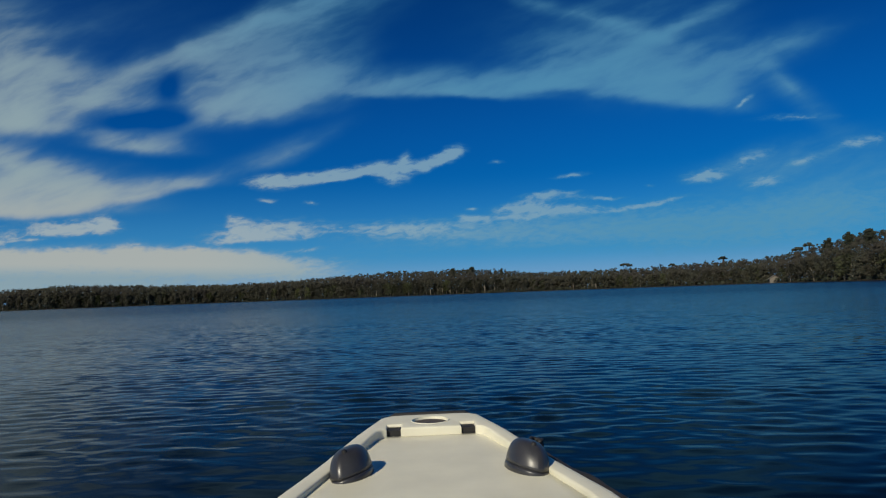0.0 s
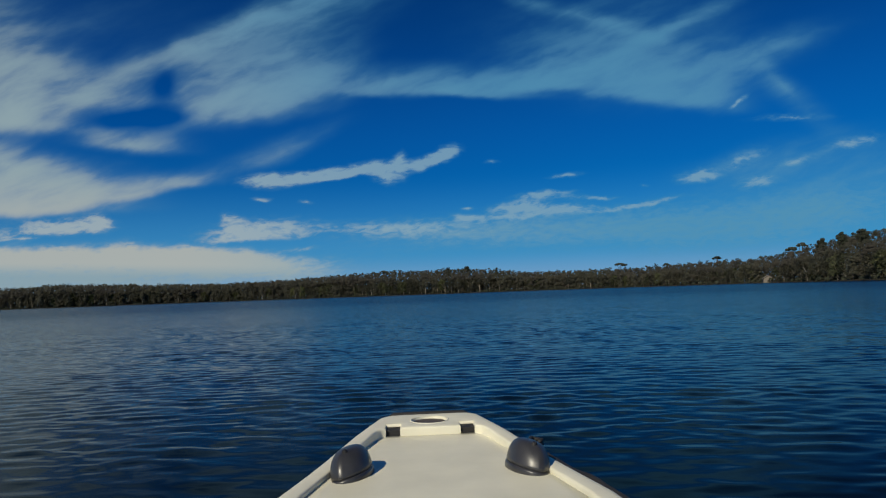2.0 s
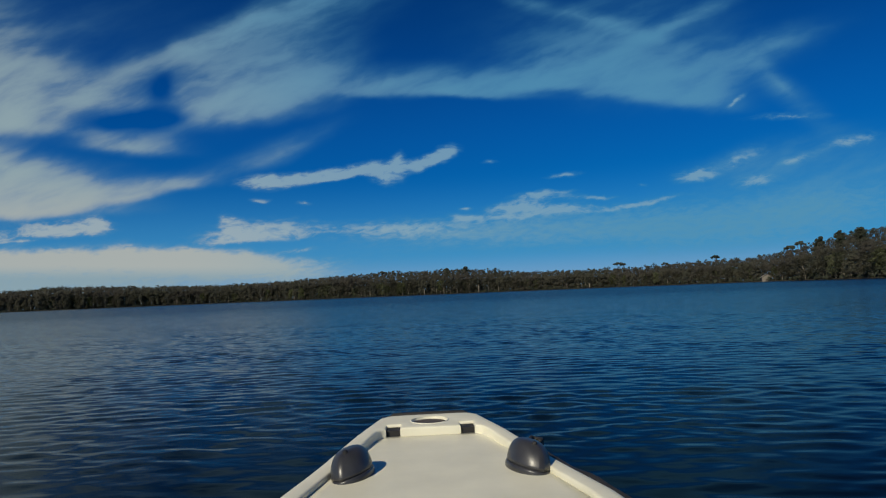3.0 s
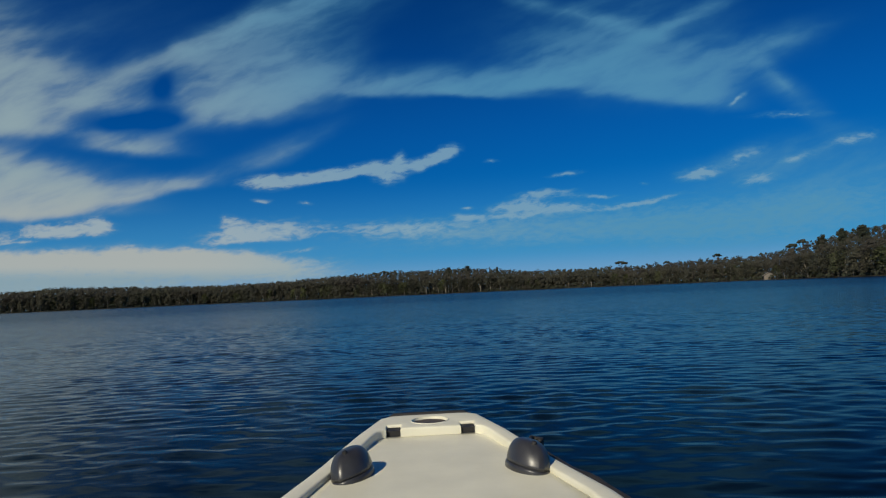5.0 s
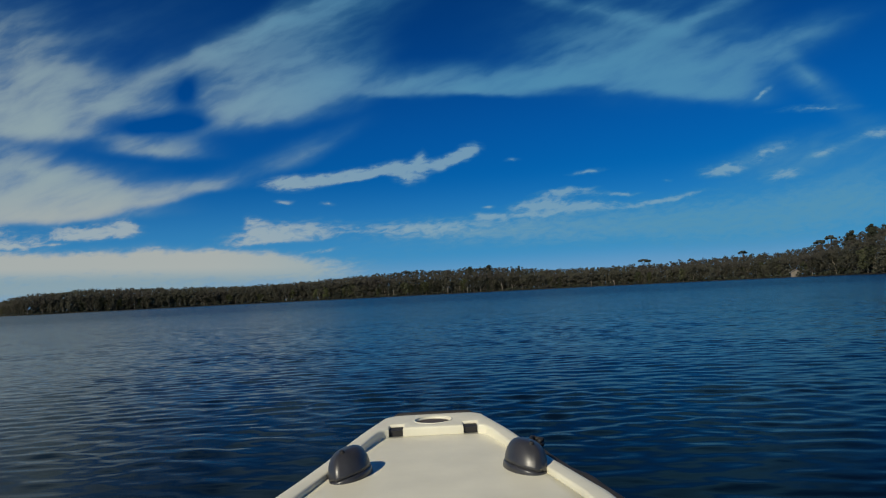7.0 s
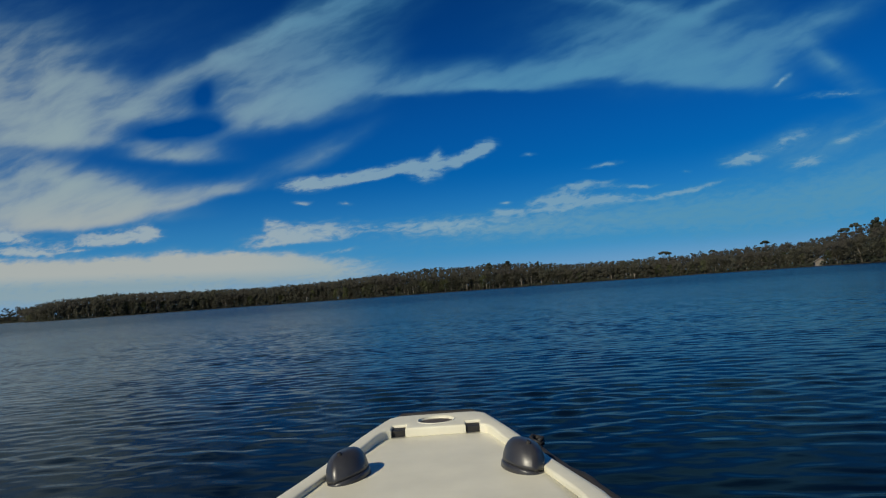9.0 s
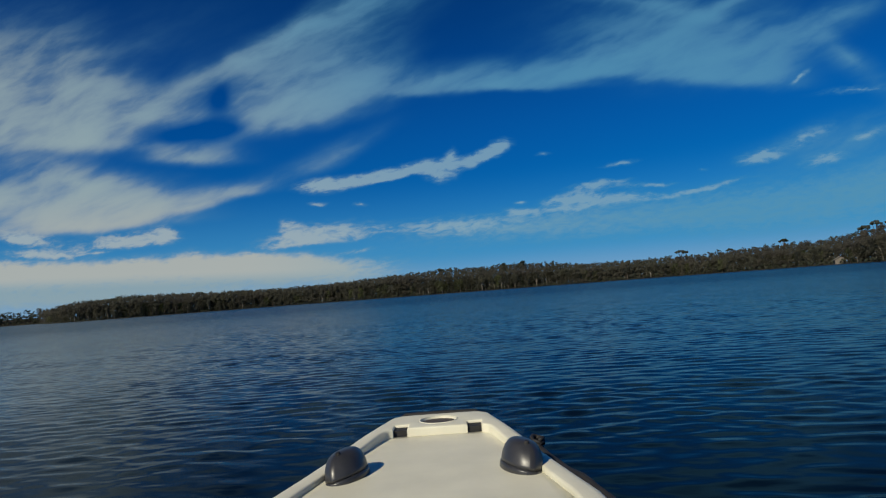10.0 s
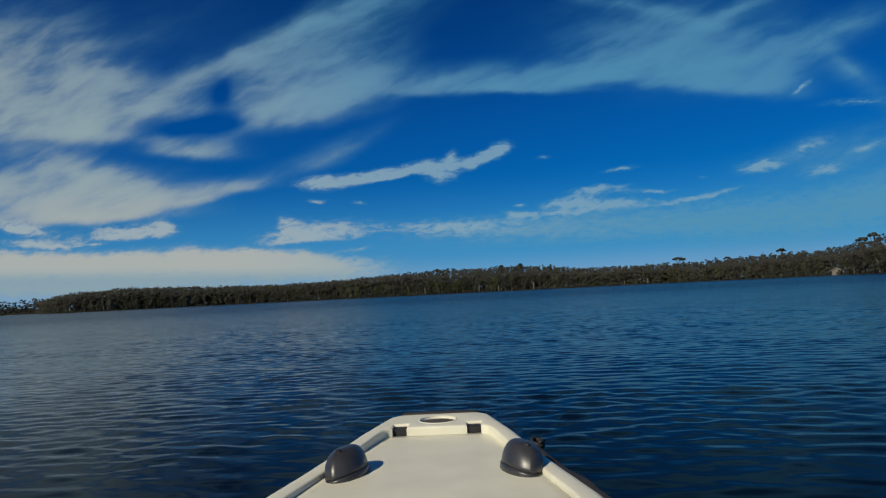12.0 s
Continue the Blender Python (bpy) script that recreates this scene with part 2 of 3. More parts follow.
# ---------------------------------------------------------------- materials
class Mat:
    """A node material with short ways to its nodes."""

    def __init__(self, name, colour, rough=0.5, metal=0.0, spec=0.5):
        self.m = bpy.data.materials.new(name)
        self.m.use_nodes = True
        self.n, self.l = self.m.node_tree.nodes, self.m.node_tree.links
        self.b = self.n["Principled BSDF"]
        self.b.inputs["Base Color"].default_value = (*colour, 1)
        self.b.inputs["Roughness"].default_value, self.b.inputs["Metallic"].default_value = rough, metal
        self.b.inputs["Specular IOR Level"].default_value = spec

    def coords(self, kind="Object", scale=(1, 1, 1), rot=(0, 0, 0)):
        mp = self.n.new("ShaderNodeMapping")
        mp.inputs["Scale"].default_value, mp.inputs["Rotation"].default_value = scale, rot
        self.l.new(self.n.new("ShaderNodeTexCoord").outputs[kind], mp.inputs[0])
        return mp.outputs[0]

    def position(self, scale=(1, 1, 1), rot=(0, 0, 0)):
        mp = self.n.new("ShaderNodeMapping")
        mp.inputs["Scale"].default_value, mp.inputs["Rotation"].default_value = scale, rot
        self.l.new(self.n.new("ShaderNodeNewGeometry").outputs["Position"], mp.inputs[0])
        return mp.outputs[0]

    def noise(self, vec, scale, detail=4.0, rough=0.55):
        n = self.n.new("ShaderNodeTexNoise")
        n.inputs["Scale"].default_value, n.inputs["Detail"].default_value, n.inputs["Roughness"].default_value = scale, detail, rough
        self.l.new(vec, n.inputs["Vector"])
        return n.outputs["Fac"]

    def ramp(self, fac, *stops):
        n = self.n.new("ShaderNodeValToRGB")
        while len(n.color_ramp.elements) < len(stops):
            n.color_ramp.elements.new(0.5)
        for e, (p, c) in zip(n.color_ramp.elements, stops):
            e.position, e.color = p, (*c, 1)
        self.l.new(fac, n.inputs[0])
        return n.outputs[0]

    def mix(self, fac, a, b, blend="MIX"):
        n = self.n.new("ShaderNodeMix")
        n.data_type, n.blend_type = "RGBA", blend
        for key, v in ((0, fac), (6, a), (7, b)):
            if isinstance(v, (int, float)):
                n.inputs[key].default_value = v
            elif isinstance(v, tuple):
                n.inputs[key].default_value = (*v, 1)
            else:
                self.l.new(v, n.inputs[key])
        return n.outputs[2]

    def math(self, op, a, b):
        n = self.n.new("ShaderNodeMath")
        n.operation = op
        for i, v in enumerate((a, b)):
            if isinstance(v, (int, float)):
                n.inputs[i].default_value = v
            else:
                self.l.new(v, n.inputs[i])
        return n.outputs[0]

    def colour(self, out):
        self.l.new(out, self.b.inputs["Base Color"])

    def rough(self, fac, lo, hi):
        n = self.n.new("ShaderNodeMapRange")
        self.l.new(fac, n.inputs["Value"])
        n.inputs["To Min"].default_value, n.inputs["To Max"].default_value = lo, hi
        self.l.new(n.outputs[0], self.b.inputs["Roughness"])

    def see_through(self, share):
        """Thin leaves pass part of the light on."""
        t, both = self.n.new("ShaderNodeBsdfTranslucent"), self.n.new("ShaderNodeMixShader")
        self.l.new(self.b.inputs["Base Color"].links[0].from_socket, t.inputs["Color"])
        both.inputs[0].default_value = share
        self.l.new(self.b.outputs[0], both.inputs[1]), self.l.new(t.outputs[0], both.inputs[2])
        self.l.new(both.outputs[0], self.n["Material Output"].inputs["Surface"])

    def bump(self, height, strength, distance):
        n = self.n.new("ShaderNodeBump")
        n.inputs["Strength"].default_value, n.inputs["Distance"].default_value = strength, distance
        self.l.new(height, n.inputs["Height"])
        self.l.new(n.outputs[0], self.b.inputs["Normal"])


def make_water():
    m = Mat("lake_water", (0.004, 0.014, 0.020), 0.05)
    # mirrors less than real water does, to darken the lake near the boat
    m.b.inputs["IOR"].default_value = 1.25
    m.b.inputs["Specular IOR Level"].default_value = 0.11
    murk = m.noise(m.position((1, 1, 1)), 0.12, 3.0)
    m.colour(m.ramp(murk, (0.35, (0.0010, 0.0035, 0.006)), (0.65, (0.0022, 0.005, 0.005))))
    # small ripples: the surface leans by the slopes of three sizes of chop
    lean = m.n.new("ShaderNodeNewGeometry").outputs["Normal"]
    reach = m.n.new("ShaderNodeVectorMath")
    reach.operation = "LENGTH"
    m.l.new(m.position(), reach.inputs[0])
    open_water = m.n.new("ShaderNodeMapRange")       # calmer in the lee of the boat, where the modelled ripples carry the shape
    m.l.new(reach.outputs["Value"], open_water.inputs["Value"])
    for key, value in (("From Min", 4.0), ("From Max", 24.0), ("To Min", 0.16), ("To Max", 0.88)):
        open_water.inputs[key].default_value = value
    for scale, turn, amount in (((2.4, 6.8, 1.0), 0.10, 0.32), ((5.0, 16.0, 1.0), -0.08, 0.66), ((1.3, 1.9, 1.0), 0.3, 0.08)):
        n = m.n.new("ShaderNodeTexNoise")
        n.inputs["Scale"].default_value, n.inputs["Detail"].default_value = 1.0, 2.0
        m.l.new(m.position(scale, (0, 0, turn)), n.inputs["Vector"])
        v = m.n.new("ShaderNodeVectorMath")
        v.operation = "MULTIPLY_ADD"
        m.l.new(n.outputs["Color"], v.inputs[0])
        v.inputs[1].default_value, v.inputs[2].default_value = (0.6 * amount, amount, 0), (-0.3 * amount, -0.5 * amount - 0.004, 0)    # near slopes hide the far ones
        part_of = m.n.new("ShaderNodeVectorMath")
        part_of.operation = "SCALE"
        m.l.new(v.outputs[0], part_of.inputs[0]), m.l.new(open_water.outputs["Result"], part_of.inputs["Scale"])
        add = m.n.new("ShaderNodeVectorMath")
        add.operation = "ADD"
        m.l.new(lean, add.inputs[0]), m.l.new(part_of.outputs[0], add.inputs[1])
        lean = add.outputs[0]
    unit = m.n.new("ShaderNodeVectorMath")
    unit.operation = "NORMALIZE"
    m.l.new(lean, unit.inputs[0]), m.l.new(unit.outputs[0], m.b.inputs["Normal"])
    far = m.n.new("ShaderNodeVectorMath")
    far.operation = "LENGTH"
    m.l.new(m.position(), far.inputs[0])
    m.rough(m.math("MULTIPLY", far.outputs["Value"], 1 / 70.0), 0.085, 0.25)     # ripples too small to tell apart far out
    dull = m.n.new("ShaderNodeBsdfDiffuse")          # dark matte share mixed in to dim the reflections
    dull.inputs["Color"].default_value = (0.002, 0.005, 0.006, 1)
    both = m.n.new("ShaderNodeMixShader")
    both.inputs[0].default_value = 0.04
    m.l.new(m.b.outputs[0], both.inputs[1]), m.l.new(dull.outputs[0], both.inputs[2])
    m.l.new(both.outputs[0], m.n["Material Output"].inputs["Surface"])
    return m.m


def make_plastic():
    m = Mat("cream_polyethylene", (0.62, 0.58, 0.47), 0.45)
    v = m.coords("Object")
    stain = m.noise(v, 6.0, 6.0, 0.6)
    specks = m.noise(v, 70.0, 3.0)
    c = m.ramp(stain, (0.30, (0.64, 0.61, 0.48)), (0.62, (0.72, 0.69, 0.55)))
    m.colour(m.mix(m.ramp(specks, (0.20, (1, 1, 1)), (0.27, (0, 0, 0))), c, (0.52, 0.48, 0.38)))
    m.rough(stain, 0.38, 0.58)
    m.bump(m.noise(v, 420.0, 2.0), 0.25, 0.0012)
    return m.m


def make_black(name, colour, lo, hi):
    m = Mat(name, colour, 0.4)
    v = m.coords("Object")
    n = m.noise(v, 18.0, 5.0)
    m.colour(m.ramp(n, (0.3, tuple(0.75 * c for c in colour)), (0.7, tuple(1.3 * c for c in colour))))
    m.rough(n, lo, hi)
    m.bump(m.noise(v, 300.0, 2.0), 0.15, 0.001)
    return m.m


def make_leaf(name, dark, mid, light):
    m = Mat(name, mid, 0.65, spec=0.25)
    geo = m.n.new("ShaderNodeNewGeometry").outputs["Random Per Island"]
    ob = m.n.new("ShaderNodeObjectInfo").outputs["Random"]
    leafy = m.ramp(geo, (0.0, dark), (0.55, mid), (1.0, light))
    brown = m.mix(0.55, leafy, (0.090, 0.096, 0.074))
    m.colour(m.mix(m.ramp(ob, (0.15, (0, 0, 0)), (0.95, (1, 1, 1))), leafy, brown))
    m.see_through(0.45)
    return m.m


def make_wood_stuff():
    m = Mat("woodland_foliage", (0.06, 0.06, 0.03), 0.7, spec=0.2)
    geo = m.n.new("ShaderNodeNewGeometry").outputs["Random Per Island"]
    leafy = m.ramp(geo, (0.0, (0.062, 0.068, 0.042)), (0.6, (0.085, 0.089, 0.057)), (1.0, (0.108, 0.108, 0.074)))
    patch = m.noise(m.position((1, 1, 1)), 0.045, 3.0)
    m.colour(m.mix(m.ramp(patch, (0.30, (0.15, 0.15, 0.15)), (0.65, (0.85, 0.85, 0.85))), leafy, (0.094, 0.084, 0.072)))
    m.see_through(0.55)
    return m.m


def make_bark(name, tone):
    m = Mat(name, (0.36, 0.31, 0.25), 0.85, spec=0.2)
    v = m.coords("Object", (1, 1, 0.35))
    n = m.noise(v, 1.6, 5.0)
    ob = m.n.new("ShaderNodeObjectInfo").outputs["Random"]
    pale = m.ramp(n, (0.3, tuple(0.55 * c for c in tone)), (0.6, tone))
    m.colour(m.mix(m.math("MULTIPLY", ob, 0.6), pale, (0.11, 0.085, 0.06)))
    m.bump(n, 0.4, 0.05)
    return m.m


def make_soil():
    m = Mat("leaf_litter", (0.06, 0.05, 0.035), 0.95, spec=0.1)
    v = m.position()
    n = m.noise(v, 0.5, 6.0)
    m.colour(m.ramp(n, (0.3, (0.022, 0.020, 0.014)), (0.7, (0.055, 0.046, 0.032))))
    m.bump(n, 0.5, 0.2)
    return m.m


WATER = make_water()
PLASTIC = make_plastic()
CAP = make_black("charcoal_moulded_plastic", (0.034, 0.034, 0.037), 0.28, 0.42)
PLUG = make_black("brown_rubber", (0.060, 0.048, 0.042), 0.55, 0.75)
RUBBER = make_black("black_rubber", (0.016, 0.015, 0.015), 0.6, 0.8)
LEAF = make_leaf("gum_leaves", (0.066, 0.067, 0.046), (0.092, 0.090, 0.062), (0.120, 0.115, 0.082))
LEAF_GREEN = make_leaf("green_leaves", (0.058, 0.070, 0.030), (0.094, 0.106, 0.042), (0.140, 0.148, 0.060))
# real dark green on the ridge trees; on the scrub it paints the bank's shade
LEAF_DARK = make_leaf("pine_green_leaves_and_bank_shade", (0.022, 0.030, 0.018), (0.036, 0.046, 0.026), (0.054, 0.064, 0.034))
WOODS = make_wood_stuff()
BARK = make_bark("pale_bark", (0.40, 0.36, 0.30))
BARK_DARK = make_bark("dark_bark", (0.070, 0.058, 0.045))
SOIL = make_soil()


# ---------------------------------------------------------------- mesh helpers
def mesh_of(name, bm, material, smooth=False):
    me = bpy.data.meshes.new(name)
    bm.normal_update()
    bm.to_mesh(me)
    bm.free()
    me.materials.append(material)
    if smooth:
        me.shade_smooth()
    return me


def part(name, bm, material, parent, label="", smooth=False):
    ob = new(name, mesh_of(name, bm, material, smooth))
    ob.parent = parent
    if label:
        ob["label"] = label
    return ob


def numpy_mesh(name, verts, faces, material, smooth=False):
    """Faces: an array of triangles or quads."""
    me = bpy.data.meshes.new(name)
    faces = np.asarray(faces, dtype=np.int32)
    k = faces.shape[1]
    me.vertices.add(len(verts))
    me.vertices.foreach_set("co", np.asarray(verts, dtype=np.float32).ravel())
    me.loops.add(faces.size)
    me.loops.foreach_set("vertex_index", faces.ravel())
    me.polygons.add(len(faces))
    me.polygons.foreach_set("loop_start", np.arange(0, faces.size, k, dtype=np.int32))
    me.update(calc_edges=True)
    me.materials.append(material)
    if smooth:
        me.shade_smooth()
    return me


def loft(bm, sections, closed=False, caps=False):
    rings = [[bm.verts.new(p) for p in s] for s in sections]
    for a, b in zip(rings, rings[1:]):
        n = len(a)
        for i in range(n if closed else n - 1):
            j = (i + 1) % n
            bm.faces.new((a[i], a[j], b[j], b[i]))
    if caps:
        bm.faces.new(rings[0][::-1])
        bm.faces.new(rings[-1])
    return rings


def tube(bm, path, radii, sides=8):
    path = [Vector(p) for p in path]
    sections = []
    for i, p in enumerate(path):
        d = (path[min(i + 1, len(path) - 1)] - path[max(i - 1, 0)]).normalized()
        a = d.cross(Vector((0.31, 0.17, 1.0) if abs(d.z) < 0.9 else (1, 0.2, 0))).normalized()
        b = d.cross(a)
        r = radii[i] if isinstance(radii, (list, tuple)) else radii
        sections.append([p + r * (math.cos(2 * math.pi * k / sides) * a + math.sin(2 * math.pi * k / sides) * b) for k in range(sides)])
    loft(bm, sections, closed=True, caps=True)


def slab(bm, outline, z0, z1, holes=()):
    """A plate with holes right through it, from outlines in plan."""
    loops = [outline, *holes]
    for z, flip in ((z1, False), (z0, True)):
        edges = []
        for lp in loops:
            vs = [bm.verts.new((x, y, z)) for x, y in lp]
            edges += [bm.edges.new((vs[i], vs[(i + 1) % len(vs)])) for i in range(len(vs))]
        made = bmesh.ops.triangle_fill(bm, edges=edges, use_beauty=True)
        for g in made["geom"]:
            if isinstance(g, bmesh.types.BMFace):
                g.normal_update()
                if (g.normal.z > 0) == flip:
                    g.normal_flip()
    for lp in loops:
        n = len(lp)
        lo = [bm.verts.new((x, y, z0)) for x, y in lp]
        hi = [bm.verts.new((x, y, z1)) for x, y in lp]
        for i in range(n):
            j = (i + 1) % n
            bm.faces.new((lo[i], lo[j], hi[j], hi[i]))
    bmesh.ops.remove_doubles(bm, verts=bm.verts, dist=1e-5)
    bmesh.ops.recalc_face_normals(bm, faces=bm.faces)


# ---------------------------------------------------------------- the lake
def make_lake():
    rng = np.random.default_rng(4)
    fine = np.radians(np.arange(-43, 43, 0.25))
    coarse = np.radians(np.arange(46, 314, 4.0))
    ang = np.concatenate([fine, coarse])
    r = [0.35]
    while r[-1] < 4600:
        x = r[-1]
        r.append(x + (0.015 if x < 5.0 else 0.0029 * x if x < 22 else 0.006 * x if x < 45 else 0.02 * x if x < 120 else 0.12 * x))
    r = np.array(r)
    A, Rr = np.meshgrid(ang, r)
    X, Y = Rr * np.sin(A), Rr * np.cos(A)
    Z = np.zeros_like(X)
    for k in range(150):
        lam = (0.23 if k % 5 < 3 else 0.12) * math.exp(rng.normal(0, 0.20))
        d = rng.normal(0.05, 0.42)
        kx, ky = np.sin(d) * 2 * np.pi / lam, np.cos(d) * 2 * np.pi / lam
        amp = (0.00098 if k % 5 < 3 else 0.00055) * lam
        fade = np.clip(lam * 90 / np.maximum(Rr, 0.1) - 0.25, 0, 1)
        Z += amp * fade * np.sin(kx * X + ky * Y + rng.random() * 6.28)
    gust = np.zeros_like(X)
    for k in range(14):                                # wave groups come and go in patches
        d, lam = rng.uniform(0, 6.28), rng.uniform(0.9, 5.0)
        gust += np.sin((np.sin(d) * X * 0.6 + np.cos(d) * Y) * 2 * np.pi / lam + rng.random() * 6.28)
    gust = np.clip(0.92 + 0.10 * gust, 0.5, 1.3)
    near = np.clip((Rr - 0.4) / 1.0, 0, 1)
    Z *= gust * near
    Z += 38.0 * np.clip(Z, 0, 0.012) ** 2               # crests a little sharper than troughs
    Y = Y + np.clip(3.0 * Z, -0.03, 0.03)              # a light breeze leans the crests over, away from the boat
    nr, na = Z.shape
    verts = np.stack([X, Y, Z], -1).reshape(-1, 3)
    idx = np.arange(nr * na).reshape(nr, na)
    nxt = np.roll(idx, -1, axis=1)
    faces = np.stack([idx[:-1], nxt[:-1], nxt[1:], idx[1:]], -1).reshape(-1, 4)[:, ::-1]
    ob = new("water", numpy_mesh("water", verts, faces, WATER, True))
    return tagged(ob, "dark blue rippled lake water reaching to the far wooded shore", "lake", kind="structure")


make_lake()

# ---------------------------------------------------------------- the shore
# bearing in degrees (clockwise from ahead), distance of the water's edge, height of the skyline above the horizon in degrees
SHORE = [(-60, 950, 1.17), (-45, 920, 1.17), (-38, 900, 1.17), (-36.0, 880, 1.17), (-35.5, 480, 0.9), (-34.6, 450, 1.15),
         (-33.9, 440, 1.3), (-30, 430, 1.58), (-22.5, 425, 1.4), (-18, 415, 1.35), (-13.7, 405, 1.45), (-8, 390, 1.85),
         (-4, 380, 1.98), (2.6, 370, 2.02), (8.2, 360, 1.52), (15.4, 335, 1.46), (19.8, 310, 1.62), (24, 290, 1.73),
         (26.9, 270, 1.88), (28.1, 260, 2.1), (30, 240, 2.65), (32, 215, 3.15), (34, 195, 3.45), (40, 160, 3.9), (60, 120, 4.9)]
S_AZ, S_D, S_EL = (np.array(c, dtype=float) for c in zip(*SHORE))


def shore(az):
    return float(np.interp(az, S_AZ, S_D)), float(np.interp(az, S_AZ, S_EL))


def land_height(az, back):
    """Ground height at a distance behind the water's edge."""
    d, el = shore(az)
    top = 0.82 + (d + 70) * math.tan(radians(el))
    rise = max(0.6, top - 13.0)
    s = min(max(back / 75.0, 0), 1)
    return 0.25 * min(back / 2.0, 1.0) + rise * s * s * (3 - 2 * s)


def place(az, back):
    d, _ = shore(az)
    a = radians(az)
    return Vector(((d + back) * math.sin(a), (d + back) * math.cos(a), land_height(az, back)))


def make_land():
    steps = [-3, -0.6, 0, 0.5, 1.2, 2, 4, 8, 15, 25, 38, 52, 66, 80, 110, 180, 320, 700]
    azs = np.concatenate([np.arange(-60, -37, 1.0), np.arange(-37, -35, 0.1), np.arange(-35, 60.01, 0.5)])
    verts = []
    for az in azs:
        for b in steps:
            p = place(az, max(b, 0))
            a = radians(az)
            w = 0.8 * math.sin(az * 3.1) + 0.5 * math.sin(az * 7.7)
            d = shore(az)[0] + b + w
            z = p.z if b >= 0 else -0.35 * -b
            if b > 100:
                z = land_height(az, 80) * max(0.0, 1 - (b - 100) / 500)
            verts.append((d * math.sin(a), d * math.cos(a), z))
    na, ns = len(azs), len(steps)
    idx = np.arange(na * ns).reshape(na, ns)
    faces = np.stack([idx[:-1, :-1], idx[:-1, 1:], idx[1:, 1:], idx[1:, :-1]], -1).reshape(-1, 4)[:, ::-1]
    ob = new("ground", numpy_mesh("ground", verts, faces, SOIL, True))
    return tagged(ob, "dark muddy wooded bank rising from the lake", "ground", kind="structure")


make_land()


# ---------------------------------------------------------------- trees
def leaf_cards(rng, centres, radii, per, size, flat=0.75):
    """Small leafy sprays scattered over clumps: triangles pairs of uneven size, each one an island."""
    vs = []
    for c, r in zip(centres, radii):
        d = rng.normal(size=(per, 3))
        d /= np.linalg.norm(d, axis=1)[:, None]
        rad = r * rng.random(per)[:, None] ** 0.4
        p = np.asarray(c) + d * rad * np.array([1, 1, flat])
        nrm = d + rng.normal(scale=0.42, size=(per, 3)) + np.array([-0.45, -0.62, 0.62])
        nrm /= np.linalg.norm(nrm, axis=1)[:, None]
        t = np.cross(nrm, rng.normal(size=(per, 3)))
        t /= np.linalg.norm(t, axis=1)[:, None]
        b = np.cross(nrm, t)
        s = size * (0.6 + 0.8 * rng.random((per, 1)))
        q = s * (0.45 + 0.35 * rng.random((per, 1)))
        vs.append(np.stack([p - t * s, p - b * q, p + t * s + nrm * 0.1 * s, p + b * q], 1).reshape(-1, 3))
    v = np.concatenate(vs)
    return v, np.arange(len(v)).reshape(-1, 4)


def tree_model(seed, height, spread, trunk_share, clumps, per, size, leaf, umbrella=False, bark=None):
    """A trunk with limbs and a crown of many small sprays. Returns the meshes of trunk and crown."""
    rng = np.random.default_rng(seed)
    bm = bmesh.new()
    lean = rng.normal(scale=0.05 * height, size=2)
    top = height * 0.86
    path = [(lean[0] * s * s, lean[1] * s * s, top * s - 0.3 * (s == 0)) for s in (0, 0.25, 0.5, 0.75, 1.0)]
    r0 = 0.017 * height + 0.03
    tube(bm, path, [r0 * 1.25, r0, r0 * 0.8, r0 * 0.55, r0 * 0.2], 6)
    centres, radii = [], []
    for k in range(clumps):
        a = 2 * math.pi * (k * 0.382 + rng.random() * 0.15)
        s = trunk_share + (1 - trunk_share) * ((k + rng.random()) / clumps)
        if umbrella:
            out = spread * math.sqrt(rng.random())
            s = 1.0 - 0.07 * (out / spread) ** 2 - 0.04 * rng.random()
        else:
            prof = math.sin(math.pi * min(1, max(0.08, (s - trunk_share) / (1 - trunk_share) * 0.80 + 0.2)))
            out = spread * (0.25 + 0.75 * rng.random()) * (0.35 + 0.65 * prof)
        z = height * s * 0.95
        c = np.array([lean[0] * s * s + out * math.cos(a), lean[1] * s * s + out * math.sin(a), z])
        centres.append(c)
        radii.append(spread * (0.27 + 0.18 * rng.random()) * (0.75 if umbrella else 1.0))
        if k % 2 == 0:
            s0 = max(0.2, s - 0.24)
            start = np.array([lean[0] * s0 * s0, lean[1] * s0 * s0, top * s0])
            mid = 0.5 * (start + c) + np.array([0, 0, -0.03 * height])
            tube(bm, [start, mid, c], [r0 * 0.42, r0 * 0.3, r0 * 0.1], 5)
    trunk = mesh_of("trunk", bm, bark or BARK, True)
    v, f = leaf_cards(rng, centres, radii, per, size, 0.55 if umbrella else 0.75)
    if not umbrella:
        axis = [(lean[0] * s * s, lean[1] * s * s, height * s) for s in (trunk_share + 0.20, 0.66, 0.80)]
        fill, _ = leaf_cards(rng, axis, [spread * 0.80, spread * 0.85, spread * 0.62], 150, size, 0.85)
        v = np.concatenate([v, fill])
        f = np.arange(len(v)).reshape(-1, 4)
    return trunk, numpy_mesh("crown", v, f, leaf)


def tree_thing(name, meshes, m, label, category="tree", group=""):
    ob = new(name)
    ob.matrix_basis = m
    for n, me in zip(("trunk", "crown"), meshes):
        p = new(n, me)
        p.parent = ob
    return tagged(ob, label, category, group)


rng = np.random.default_rng(11)
BELT = "trees along the far shore"
models = [tree_model(20 + i, 10.5, 2.7 + 0.5 * (i % 3), 0.14 + 0.06 * (i % 3), 26, 40, 0.28, LEAF if i % 4 else LEAF_GREEN) for i in range(7)]
